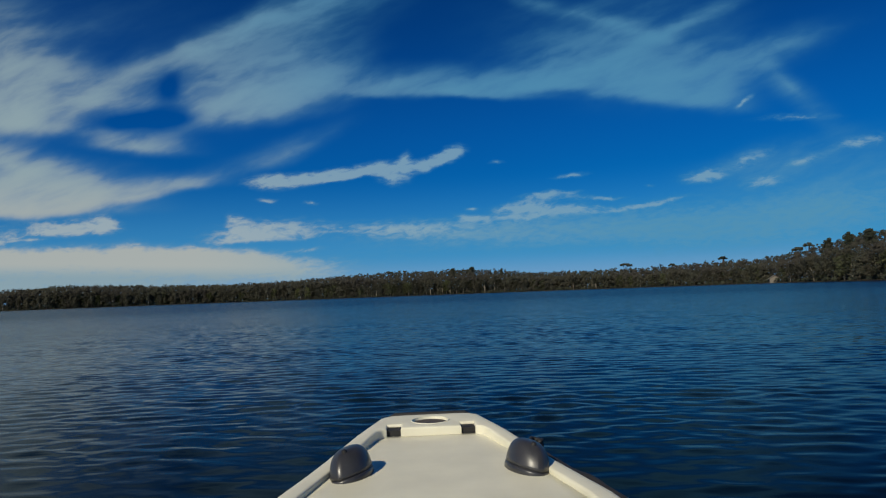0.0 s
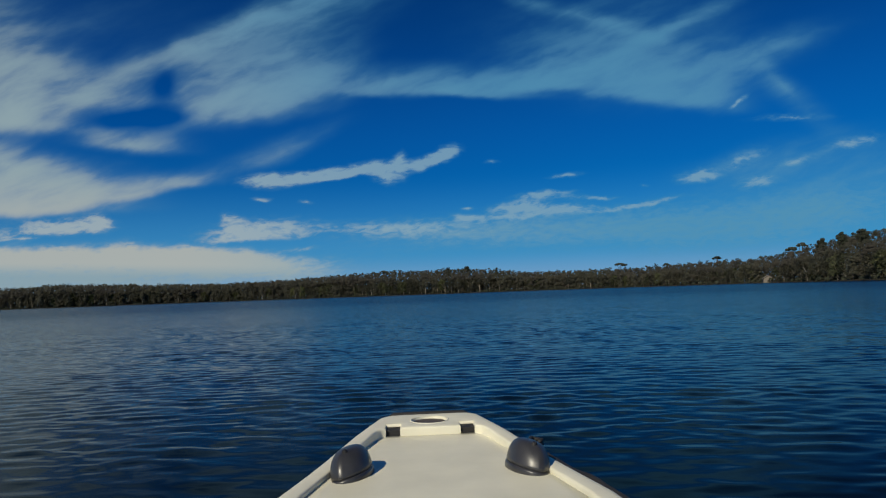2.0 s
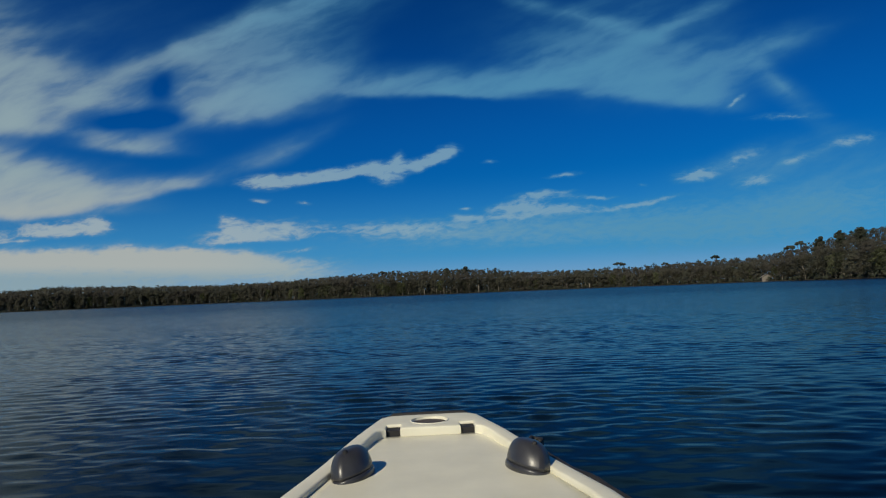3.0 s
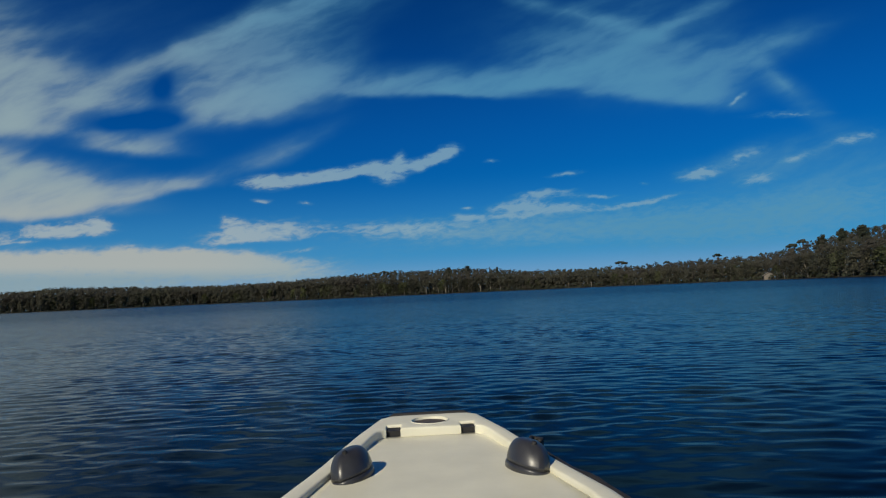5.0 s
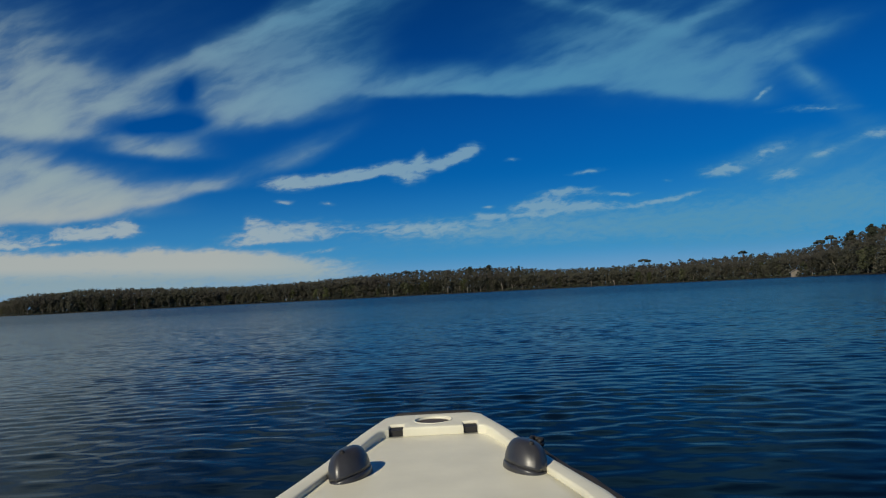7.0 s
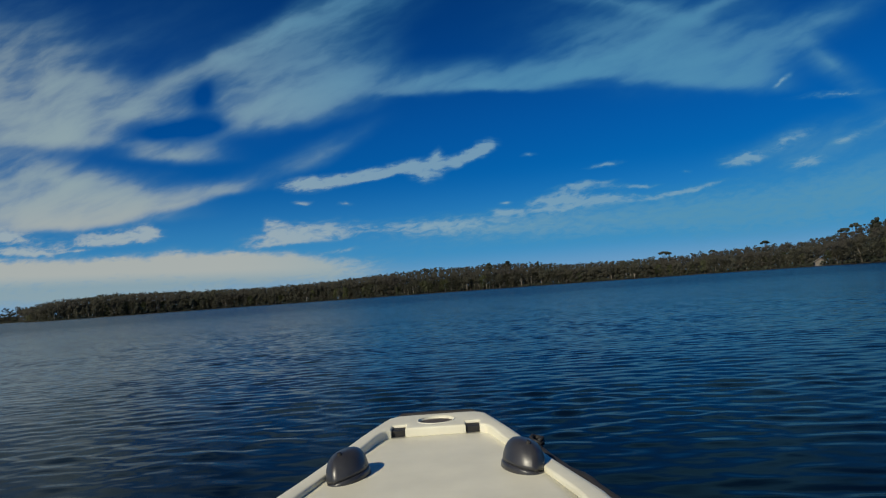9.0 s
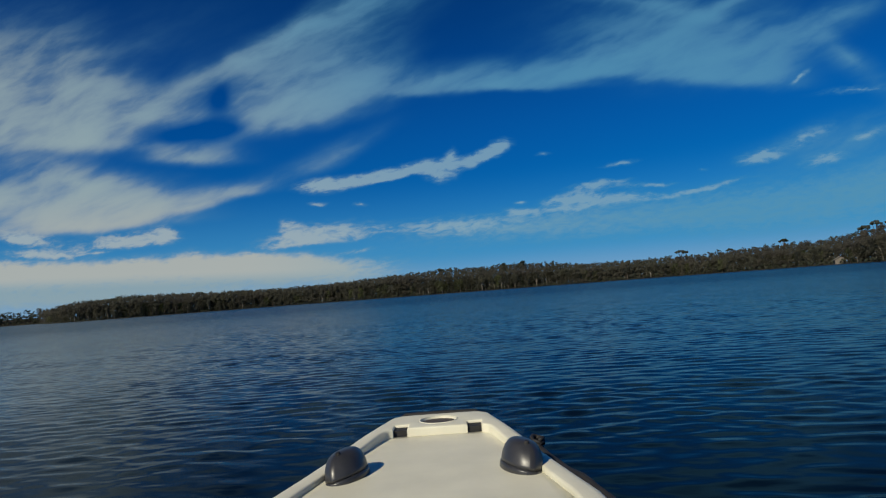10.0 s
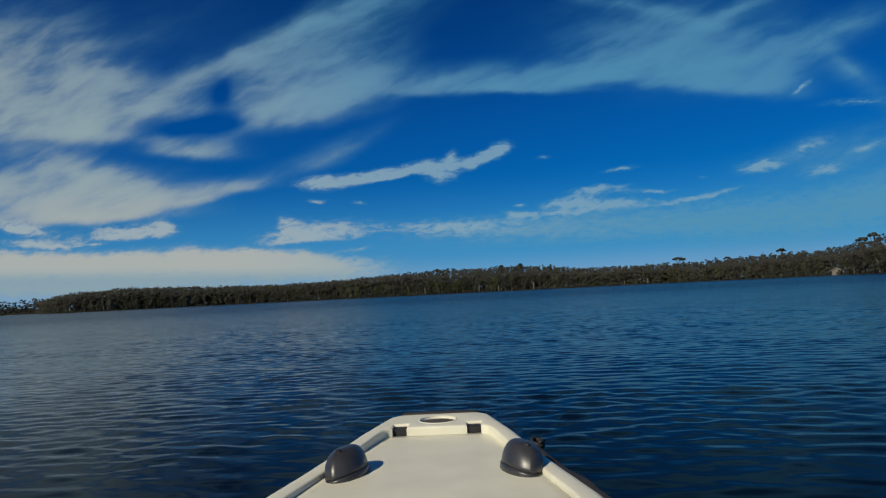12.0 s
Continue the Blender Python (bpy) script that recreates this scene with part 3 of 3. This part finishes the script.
tall = [tree_model(40 + i, 11.5, 2.0 + 0.3 * i, 0.50, 16, 44, 0.25, LEAF) for i in range(3)]
firsts = [tree_thing("tree", me, pose(0, 0, -500), "olive-brown gum tree with a pale trunk at the water's edge", group=BELT) for me in models]
firsts_tall = [tree_thing("tree", me, pose(0, 0, -500), "tall thin-crowned gum tree with a bare pale trunk", group=BELT) for me in tall]
protos = firsts + firsts_tall
used = set()


def plant(proto, p, yaw, s, sz):
    m = Matrix.LocRotScale(p, Euler((0, 0, yaw)), (s, s, sz))
    if proto not in used:
        used.add(proto)
        proto.matrix_basis = m
        return proto
    ob = copy_thing(proto, Matrix.Translation(p))
    ob.matrix_basis = m
    return ob


az = -35.4
while az < 40:
    d, el = shore(az)
    top = d * math.tan(radians(el))
    h = min(10.5, top * 0.86) * rng.uniform(0.62, 0.84)
    grove = 0.5 + 0.5 * math.sin(az * 1.3 + 0.6) * math.sin(az * 0.37 + 1.0)      # bare-trunked trees stand in groups
    k = rng.integers(7, 10) if rng.random() < (0.08 + 0.50 * grove if -2 < az < 13 else 0.02 + 0.16 * grove) else rng.integers(0, 7)
    back = rng.uniform(0.3, 4.0) if k >= 7 else rng.uniform(1.8, 7.0)
    s = h / (11.5 if k >= 7 else 10.5)
    if abs(az - 26.75) > 0.5:
        plant(protos[k], place(az, back), rng.uniform(0, 6.28), s * rng.uniform(1.05, 1.40), s)
    az += math.degrees(rng.uniform(1.3, 2.4) / d)


def emergent(az, extra, seed, spread, umbrella, label, back=62, per=110):
    """A tree that stands out of the skyline by so many metres."""
    d, el = shore(az)
    p = place(az, back)
    h = 0.82 + (d + back) * math.tan(radians(el)) + extra - p.z
    me = tree_model(seed, h, spread, 0.6, 22, per, 0.20, LEAF_DARK, umbrella, BARK_DARK)
    return tree_thing("tree", me, Matrix.Translation(p), label, group="trees on the skyline")


emergent(15.65, 3.7, 61, 3.3, True, "lone tall tree with a flat umbrella crown above the woods")
emergent(23.2, 3.1, 62, 2.0, True, "thin tall tree with a small tilted crown above the woods")
emergent(19.3, 1.4, 63, 1.6, True, "small flat-crowned tree above the woods")
emergent(2.6, 1.7, 64, 2.6, False, "round-crowned tree on the hilltop")
emergent(1.0, 1.3, 65, 2.6, False, "round-crowned tree on the hilltop")
emergent(5.1, 2.0, 66, 1.1, False, "narrow upright tree on the hilltop")
emergent(-4.6, 1.3, 67, 3.0, True, "broad flat-crowned tree on the hilltop")
emergent(28.4, 2.4, 68, 2.0, True, "ragged open-crowned tree on the rising bank", 40)
emergent(29.2, 2.6, 69, 1.8, True, "ragged open-crowned tree on the rising bank", 40)
emergent(30.5, 1.6, 70, 2.0, False, "ragged open-crowned tree on the rising bank", 40)
emergent(31.9, 1.8, 71, 1.8, False, "dark conical tree on the rising bank", 40)
emergent(33.3, 1.3, 72, 2.2, False, "dark conical tree on the rising bank", 40)


def make_woods():
    """The close-grown woodland behind the shore trees."""
    rng = np.random.default_rng(5)
    cs, rs = [], []
    az = -36.0
    while az < 60:
        d, el = shore(az)
        for back in (8, 15, 25, 38, 53, 67, 80):
            a = az + math.degrees(rng.uniform(-1.6, 1.6) / d)
            bk = back + rng.uniform(-4, 4)
            p = place(a, bk)
            dd, ee = shore(a)
            top = 0.82 + (dd + bk) * math.tan(radians(ee))
            share = min(1.0, 0.70 + 0.30 * bk / 55.0)
            h = min(max((top - p.z) * share, 3.0), 15.0) * rng.uniform(0.93, 1.01)
            n = (9 if az > 18 else 12) if -40 < az < 42 else 5
            for k in range(n if bk < 45 else n // 2 + 2):
                ang, out = rng.uniform(0, 6.28), rng.uniform(0.3, 2.3)
                r = rng.uniform(0.7, 1.2) if az > 18 else rng.uniform(0.75, 1.5)
                cs.append((p.x + out * math.cos(ang), p.y + out * math.sin(ang), p.z + max(0.8, h * (1 - 0.92 * (k / n) ** 1.1) - r * 0.7)))
                rs.append(r)
        az += math.degrees((1.9 if az > 18 else 3.3) / d) * (1 if -40 < az < 42 else 3)
    az = -36.0
    while az < 42:                                  # the leafy front, from the water up
        d, el = shore(az)
        for k in range(5):
            a, bk = az + math.degrees(rng.uniform(-1, 1) / d), rng.uniform(1.2, 12)
            p = place(a, bk)
            if abs(a - 26.75) > 0.5:
                cs.append((p.x, p.y, p.z + rng.uniform(0.06, 0.70 + 0.012 * bk) * d * math.tan(radians(el))))
                rs.append(rng.uniform(0.6, 1.15))
        az += math.degrees(0.6 / d)
    cs, rs = np.array(cs), np.array(rs)
    close = cs[:, 0] > 0.30 * cs[:, 1]              # the nearer shore wants finer leaves
    v, f = leaf_cards(rng, cs[~close], rs[~close], 26, 0.34)
    v2, f2 = leaf_cards(rng, cs[close], rs[close], 50, 0.20)
    v, f = np.concatenate([v, v2]), np.concatenate([f, f2 + len(v)])
    cs, rs = [], []
    az = -35.6
    while az < -7:                                  # the closed canopy of the low far shore
        d, el = shore(az)
        for k in (0, 2, 3, 5, 6, 7):
            a, bk = az + math.degrees(rng.uniform(-1, 1) / d), rng.uniform(1.0, 16) if k < 6 else rng.uniform(50, 75)
            p = place(a, bk)
            top = (0.82 + (d + bk) * math.tan(radians(el))) * (rng.uniform(0.86, 1.05) - 0.10 * max(0.0, (az + 14) / 7)) - 0.6
            cs.append((p.x, p.y, p.z + rng.uniform(0.5, 0.80) * d * math.tan(radians(el)) if 0 < k < 5 else p.z + rng.uniform(0.1, 0.5) * d * math.tan(radians(el)) if k == 0 else top if k > 5 else 0.9 * top))
            rs.append(rng.uniform(0.7, 2.2))
        az += math.degrees(0.80 / d)
    v2, f2 = leaf_cards(rng, cs, rs, 24, 0.44)
    v, f = np.concatenate([v, v2]), np.concatenate([f, f2 + len(v)])
    ob = new("woodland", numpy_mesh("woodland", v, f, WOODS))
    tagged(ob, "dense olive-brown woodland covering the far shore", "woodland", kind="stuff")
    cs, rs = [], []
    az = -35.6
    while az < 58:                                  # the darker pines along the ridge behind
        d, el = shore(az)
        lift = 0.5 + 0.5 * math.sin(az * 2.3) * math.sin(az * 0.9 + 1.0)
        p = place(az, 84)
        top = 0.82 + (d + 84) * math.tan(radians(el)) + rng.uniform(-0.9, 0.5) + 0.8 * lift
        w = rng.uniform(0.7, 1.5)
        for k in range(8):
            a = rng.uniform(0, 6.28)
            cs.append((p.x + w * math.cos(a), p.y + w * math.sin(a), top - rng.uniform(0.5, 1.0) * w - 0.55 * k))
            rs.append(rng.uniform(0.6, 1.1))
        az += math.degrees(rng.uniform(0.9, 2.0) / d)
    v, f = leaf_cards(rng, cs, rs, 15, 0.36)
    cs, rs = [], []
    az = -60.0
    while az < -35.9:                               # the farther shore beyond the point
        d, el = shore(az)
        height_here = (d + 30) * math.tan(radians(el)) * (0.80 + 0.20 * math.sin(az * 9.0) * math.sin(az * 3.7))
        for k in range(9):
            p = place(az + math.degrees(rng.uniform(-3, 3) / d), rng.uniform(10, 40))
            cs.append((p.x, p.y, max(p.z, rng.uniform(0.02, 0.97) * height_here)))
            rs.append(rng.uniform(1.2, 2.4))
        az += math.degrees(2.2 / d)
    v2, f2 = leaf_cards(rng, cs, rs, 22, 0.75)
    v, f = np.concatenate([v, v2]), np.concatenate([f, f2 + len(v)])
    ob = new("ridge_woodland", numpy_mesh("ridge_woodland", v, f, LEAF_DARK))
    tagged(ob, "dark green pines along the skyline behind the shore woods", "woodland", kind="stuff")


make_woods()


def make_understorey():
    """Low scrub at the water's edge, coloured dark as the shade below the crowns."""
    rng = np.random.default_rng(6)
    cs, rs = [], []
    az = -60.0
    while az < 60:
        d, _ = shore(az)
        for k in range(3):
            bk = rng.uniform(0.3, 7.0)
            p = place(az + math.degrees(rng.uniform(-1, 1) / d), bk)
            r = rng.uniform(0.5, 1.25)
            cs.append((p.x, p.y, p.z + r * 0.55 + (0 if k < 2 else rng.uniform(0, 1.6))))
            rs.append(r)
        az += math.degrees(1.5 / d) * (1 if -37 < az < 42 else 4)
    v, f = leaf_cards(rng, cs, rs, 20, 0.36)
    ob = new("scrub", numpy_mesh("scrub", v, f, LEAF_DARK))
    return tagged(ob, "low scrub along the muddy water's edge, coloured dark for the shade there", "scrub", kind="stuff")


make_understorey()


# ---------------------------------------------------------------- hut on the shore
def box(bm, x0, x1, y0, y1, z0, z1):
    made = bmesh.ops.create_cube(bm, size=1.0)
    bmesh.ops.scale(bm, vec=(x1 - x0, y1 - y0, z1 - z0), verts=made["verts"])
    bmesh.ops.translate(bm, vec=((x0 + x1) / 2, (y0 + y1) / 2, (z0 + z1) / 2), verts=made["verts"])


def make_hut():
    wallm = Mat("weathered_boards", (0.42, 0.36, 0.29), 0.8)
    n = wallm.noise(wallm.coords("Object", (6, 6, 0.6)), 2.0, 4.0)
    wallm.colour(wallm.ramp(n, (0.3, (0.13, 0.115, 0.095)), (0.7, (0.22, 0.195, 0.165))))
    roofm = Mat("pale_tin_roof", (0.55, 0.47, 0.38), 0.6)
    n = roofm.noise(roofm.coords("Object"), 1.1, 5.0)
    roofm.colour(roofm.ramp(n, (0.3, (0.17, 0.150, 0.125)), (0.7, (0.26, 0.23, 0.19))))
    hut = new("hut")
    hut.matrix_basis = Matrix.Translation(place(26.75, 2.6)) @ pose(0, 0, -0.1, 0, 0, 70) @ Matrix.Diagonal((0.9, 1.15, 0.85, 1))
    bm = bmesh.new()
    for x0, x1, y0, y1 in ((-2.0, 2.0, -1.5, -1.38), (-2.0, 2.0, 1.38, 1.5), (-2.0, -1.88, -1.38, 1.38), (1.88, 2.0, -1.38, 1.38)):
        box(bm, x0, x1, y0, y1, -0.6, 1.7)
    part("wall", bm, wallm.m, hut)
    for sign in (-1, 1):
        bm = bmesh.new()
        x = 2.3
        pts = [(-x, 0, 3.1), (x, 0, 3.1), (x, sign * 1.9, 1.5), (-x, sign * 1.9, 1.5)]
        lo = [bm.verts.new(p) for p in pts]
        hi = [bm.verts.new((a, b, c + 0.07)) for a, b, c in pts]
        bm.faces.new(lo), bm.faces.new(hi)
        for i in range(4):
            bm.faces.new((lo[i], lo[(i + 1) % 4], hi[(i + 1) % 4], hi[i]))
        bmesh.ops.recalc_face_normals(bm, faces=bm.faces)
        part("roof", bm, roofm.m, hut, "pale sloping roof")
    for sign in (-1, 1):
        bm = bmesh.new()
        a = [bm.verts.new((sign * 1.94, y, z)) for y, z in ((-1.5, 1.7), (1.5, 1.7), (0, 3.0))]
        b = [bm.verts.new((sign * 1.88, y, z)) for y, z in ((-1.5, 1.7), (1.5, 1.7), (0, 3.0))]
        bm.faces.new(a), bm.faces.new(b)
        for i in range(3):
            bm.faces.new((a[i], a[(i + 1) % 3], b[(i + 1) % 3], b[i]))
        bmesh.ops.recalc_face_normals(bm, faces=bm.faces)
        part("gable", bm, wallm.m, hut)
    return tagged(hut, "small pale weathered hut among the trees by the water", "hut")


make_hut()

# ---------------------------------------------------------------- the boat
kayak = new("kayak")
kayak.matrix_basis = pose(-0.137, 2.713, 0, 0, 0, 2.3)
tagged(kayak, "cream plastic kayak with a blunt bow floating on the lake", "kayak")

LENGTH = 3.75


def half_width(s):
    """Half the beam at s metres behind the bow."""
    return float(np.interp(s, [0, 0.5, 1.07, 1.4, 1.8, 2.9, 3.4, LENGTH], [0.180, 0.298, 0.430, 0.468, 0.484, 0.484, 0.45, 0.37]))


def side_profile(w, keel):
    """Half a cross-section from the keel up the side to just under the deck moulding: (x, z)."""
    return [(0, keel), (w * 0.45, keel + 0.005), (w * 0.80, keel + 0.03), (w * 0.95, keel + 0.09), (w - 0.004, 0.18), (w, 0.272), (w - 0.012, 0.280), (w - 0.03, 0.281)]


def make_hull():
    bm = bmesh.new()
    stations = [(0.0, 0.0), (0.012, 0.008), (0.03, 0.016), *[(s, 0.022) for s in np.linspace(0.06, 3.70, 54)], (3.74, 0.01), (LENGTH, 0)]
    sections = []
    for s, grow in stations:
        w = half_width(s) + 0.006 - 0.022 + grow
        keel = float(np.interp(s, [0, 0.5, 1.2, 3.0, LENGTH], [0.06, -0.06, -0.12, -0.12, -0.02]))
        half = side_profile(w, keel)
        rake = [0.10 * max(0, (0.30 - z) / 0.4) if s < 0.5 else 0 for _, z in half]
        ring = [(-x, -s - r * (1 - s / 0.5), z) for (x, z), r in zip(half[::-1], rake[::-1])] + [(x, -s - r * (1 - s / 0.5), z) for (x, z), r in zip(half[1:], rake[1:])]
        sections.append(ring)
    rings = loft(bm, sections)
    for ring in (rings[0], rings[-1]):
        bm.faces.new(ring)
    bmesh.ops.recalc_face_normals(bm, faces=bm.faces)
    return part("hull", bm, PLASTIC, kayak, smooth=True)


make_hull()


def arc(cx, cy, r, a0, a1, n):
    return [(cx + r * math.cos(radians(a0 + (a1 - a0) * i / n)), cy + r * math.sin(radians(a0 + (a1 - a0) * i / n))) for i in range(n + 1)]


def inner_edge(s):
    """Half the width of the sunken deck at s metres behind the bow."""
    return half_width(s) - float(np.interp(s, [0.30, 0.45, 0.7, 1.1, 1.6], [0.068, 0.060, 0.058, 0.060, 0.062]))


RISER = 0.272                                        # where the bow plate steps down to the deck
FLAT = 0.168                                         # half the width of the level middle of the deck


def make_bow_deck():
    """The moulding that runs round the boat: a wide plate at the bow, with a carrying hole and two strap slots, and a rail down each side."""
    right = [(half_width(s) + 0.014, -s) for s in (0.05, 0.10, 0.2, 0.35, 0.5, 0.65, 0.8, 0.95, 1.07, 1.2, 1.4, 1.6, 1.8, 2.2, 2.6, 2.9, 3.15, 3.4, 3.6, 3.72)]
    out = [(0.0, 0.0), (0.10, -0.001), (0.145, -0.004), (0.168, -0.012), (0.184, -0.028), *right, (0.35, -LENGTH)]
    out = out + [(-x, y) for x, y in out[:0:-1]]
    # the step at the rear of the bow plate, swept round into the inner edges of the rails
    edge = [(0.0, -RISER), (0.111, -RISER), (0.111, -0.200), (0.163, -0.200), (0.163, -0.278)]
    edge += [(0.181, -0.287), (0.194, -0.312), (0.207, -0.36)]
    edge += [(inner_edge(s), -s) for s in (0.45, 0.55, 0.65, 0.8, 0.95, 1.07, 1.2, 1.4, 1.6, 1.8, 2.2, 2.6, 2.9, 3.15, 3.4, 3.6)] + [(0.28, -3.66)]
    edge = edge + [(-x, y) for x, y in edge[:0:-1]]
    hole = arc(0, -0.150, 0.066, 0, 345, 23)
    bm = bmesh.new()
    slab(bm, out, 0.256, 0.338, [edge, hole])
    def rim(inside):
        made = []
        for e in bm.edges:
            if len(e.link_faces) == 2 and e.calc_face_angle(0) > 0.9 and min(v.co.z for v in e.verts) > 0.337:
                mid = (e.verts[0].co + e.verts[1].co) / 2
                far_out = abs(mid.x) > half_width(-mid.y) - 0.02 or mid.y > -0.03 or mid.y < -3.70
                if far_out != inside:
                    made.append(e)
        return made
    bmesh.ops.bevel(bm, geom=rim(False), offset=0.032, segments=6, profile=0.5, affect="EDGES")
    bmesh.ops.bevel(bm, geom=rim(True), offset=0.008, segments=3, profile=0.5, affect="EDGES")
    for v in bm.verts:                               # the rails drop a little behind the raised bow
        u = min(1.0, max(0.0, (-v.co.y - 0.28) / 0.50))
        v.co.z -= 0.015 * u * u * (3 - 2 * u)
    deck = part("bow_deck", bm, PLASTIC, kayak, smooth=True)
    deck.data.set_sharp_from_angle(angle=radians(38))
    bm = bmesh.new()
    ringp = [(0.066 + 0.006 + 0.003 * math.cos(a), 0.338 + 0.002 * math.sin(a)) for a in np.linspace(0, 2 * math.pi, 9)[:-1]]
    loft(bm, [[(r * math.cos(t), -0.150 + r * math.sin(t), z) for r, z in ringp] for t in np.linspace(0, 2 * math.pi, 33)], closed=True)
    bmesh.ops.remove_doubles(bm, verts=bm.verts, dist=1e-5)
    bmesh.ops.recalc_face_normals(bm, faces=bm.faces)
    part("hole_rim", bm, PLASTIC, deck, smooth=True)
    bm = bmesh.new()
    bmesh.ops.create_circle(bm, cap_ends=True, radius=0.070, segments=24, matrix=Matrix.Translation((0, -0.15, 0.330)))
    ext = bmesh.ops.extrude_face_region(bm, geom=list(bm.faces))
    bmesh.ops.translate(bm, vec=(0, 0, -0.03), verts=[v for v in ext["geom"] if isinstance(v, bmesh.types.BMVert)])
    bmesh.ops.recalc_face_normals(bm, faces=bm.faces)
    part("hatch_plug", bm, PLUG, deck, "dark brown recessed plug in the round bow hole")
    for sx in (-0.137, 0.137):
        bm = bmesh.new()
        # a black block added in each notch paints the slot's shaded inside
        box(bm, sx - 0.0255, sx + 0.0255, -0.262, -0.202, 0.262, 0.327)
        part("strap_slot", bm, RUBBER, deck, "black block standing for the shade inside the strap slot")


make_bow_deck()


def deck_height(x, s):
    """The deck is level in the middle and falls away to the rails."""
    slope = 0.03 * min(1.0, max(0.0, (s - 0.27) / 0.25))
    return float(np.interp(s, [0.27, 0.40, 0.80], [0.306, 0.307, 0.312])) - slope * max(0.0, x - FLAT)


def make_panel():
    """The sunken centre deck between the rails."""
    bm = bmesh.new()
    sections = []
    for s in (0.262, 0.30, 0.34, 0.38, 0.45, 0.52, 0.6, 0.7, 0.8, 0.95, 1.07, 1.25, 1.5, 1.9, 2.4, 2.9, 3.3, 3.60, 3.68):
        w = inner_edge(s) + 0.010 if s > 0.4 else 0.225 + 0.10 * (s - 0.262)
        half = [(0, deck_height(0, s)), (FLAT * 0.6, deck_height(0, s)), (FLAT - 0.012, deck_height(0, s)), (FLAT + 0.012, deck_height(FLAT + 0.012, s) - 0.001)]
        half += [(x, deck_height(x, s)) for x in np.linspace(FLAT + 0.024, w, 5)] + [(w, 0.20)]
        sections.append([(-x, -s, z) for x, z in half[::-1]] + [(x, -s, z) for x, z in half[1:]])
    rings = loft(bm, sections)
    for r in (rings[0], rings[-1]):
        bm.faces.new(r)
    bmesh.ops.recalc_face_normals(bm, faces=bm.faces)
    return part("deck_panel", bm, PLASTIC, kayak, smooth=True)


make_panel()


def make_caps():
    """Two charcoal domed caps, one on each falling flank of the deck."""
    for sx in (-1, 1):
        s, x = (0.768, 0.250) if sx < 0 else (0.784, 0.256)
        turn = pose(sx * x + 0.010, -s, deck_height(x, s) - 0.002, 0, sx * 13, sx * 15)
        bm = bmesh.new()
        sections = []
        n = 32
        for k in range(12):
            a = math.pi / 2 * k / 11.5
            rr, z = math.cos(a) ** 0.62, 0.010 + 0.070 * math.sin(a)
            ring = []
            for t in np.linspace(0, 2 * math.pi, n + 1)[:-1]:
                ridge = 1.0 + 0.07 * math.exp(-((t - 1.5 * math.pi) / 0.16) ** 2)      # a soft keel down the face
                ring.append((0.056 * rr * math.cos(t) * ridge, 0.090 * rr * math.sin(t) * ridge + 0.014 * (z / 0.08), z))
            sections.append(ring)
        rings = loft(bm, sections, closed=True)
        bm.faces.new(rings[-1])
        bm.faces.new(rings[0][::-1])
        bmesh.ops.recalc_face_normals(bm, faces=bm.faces)
        bm.transform(turn)
        cap = part("cap", bm, CAP, kayak, "charcoal domed plastic cap", smooth=True)
        bm = bmesh.new()
        loft(bm, [[(r * 0.059 * math.cos(t), r * 0.094 * math.sin(t), z) for t in np.linspace(0, 2 * math.pi, n + 1)[:-1]] for r, z in ((0.98, -0.016), (1.0, 0.003), (0.985, 0.008), (0.90, 0.0105))], closed=True, caps=True)
        bmesh.ops.recalc_face_normals(bm, faces=bm.faces)
        bm.transform(turn)
        part("flange", bm, CAP, cap, smooth=True)
        bm = bmesh.new()
        bmesh.ops.create_cone(bm, cap_ends=True, segments=12, radius1=0.008, radius2=0.006, depth=0.008, matrix=turn @ pose(-0.008 * sx, -0.035, 0.077, 14, 0, 0))
        part("screw", bm, RUBBER, cap)


make_caps()


def make_trim():
    """The rubber bumper round the bow and the dark line lying along one side."""
    bm = bmesh.new()
    path = [(-0.168, -0.006, 0.322), (-0.14, 0.006, 0.329), (0.0, 0.009, 0.330), (0.14, 0.006, 0.329), (0.168, -0.006, 0.322)]
    tube(bm, path, [0.008, 0.013, 0.013, 0.013, 0.008], 8)
    part("bow_bumper", bm, RUBBER, kayak, "black rubber bow bumper", smooth=True)
    bm = bmesh.new()
    pts = []
    for i, s in enumerate(np.linspace(0.52, 1.9, 30)):
        pts.append((half_width(s) + 0.024 + 0.003 * math.sin(i * 1.7), -s, 0.299 + 0.004 * math.sin(i * 0.9)))
    tube(bm, pts, 0.013, 8)
    line = part("side_line", bm, RUBBER, kayak, "black cord along the gunwale", smooth=True)
    for s in (0.60, 1.15, 1.75):
        bm = bmesh.new()
        box(bm, half_width(s) + 0.008, half_width(s) + 0.042, -s - 0.012, -s + 0.012, 0.287, 0.294)
        part("cord_eye", bm, RUBBER, line)
    bm = bmesh.new()
    base = Vector((half_width(0.53) + 0.034, -0.54, 0.312))
    for k in range(4):
        a = k * 1.6
        tube(bm, [base + Vector((0.018 * math.cos(a + t), 0.032 * math.sin(a + t), 0.006 * k + 0.004 * math.sin(2 * t))) for t in np.linspace(0, 5.4, 14)], 0.0065, 6)
    part("knot", bm, RUBBER, line, "frayed dark knot", smooth=True)


make_trim()
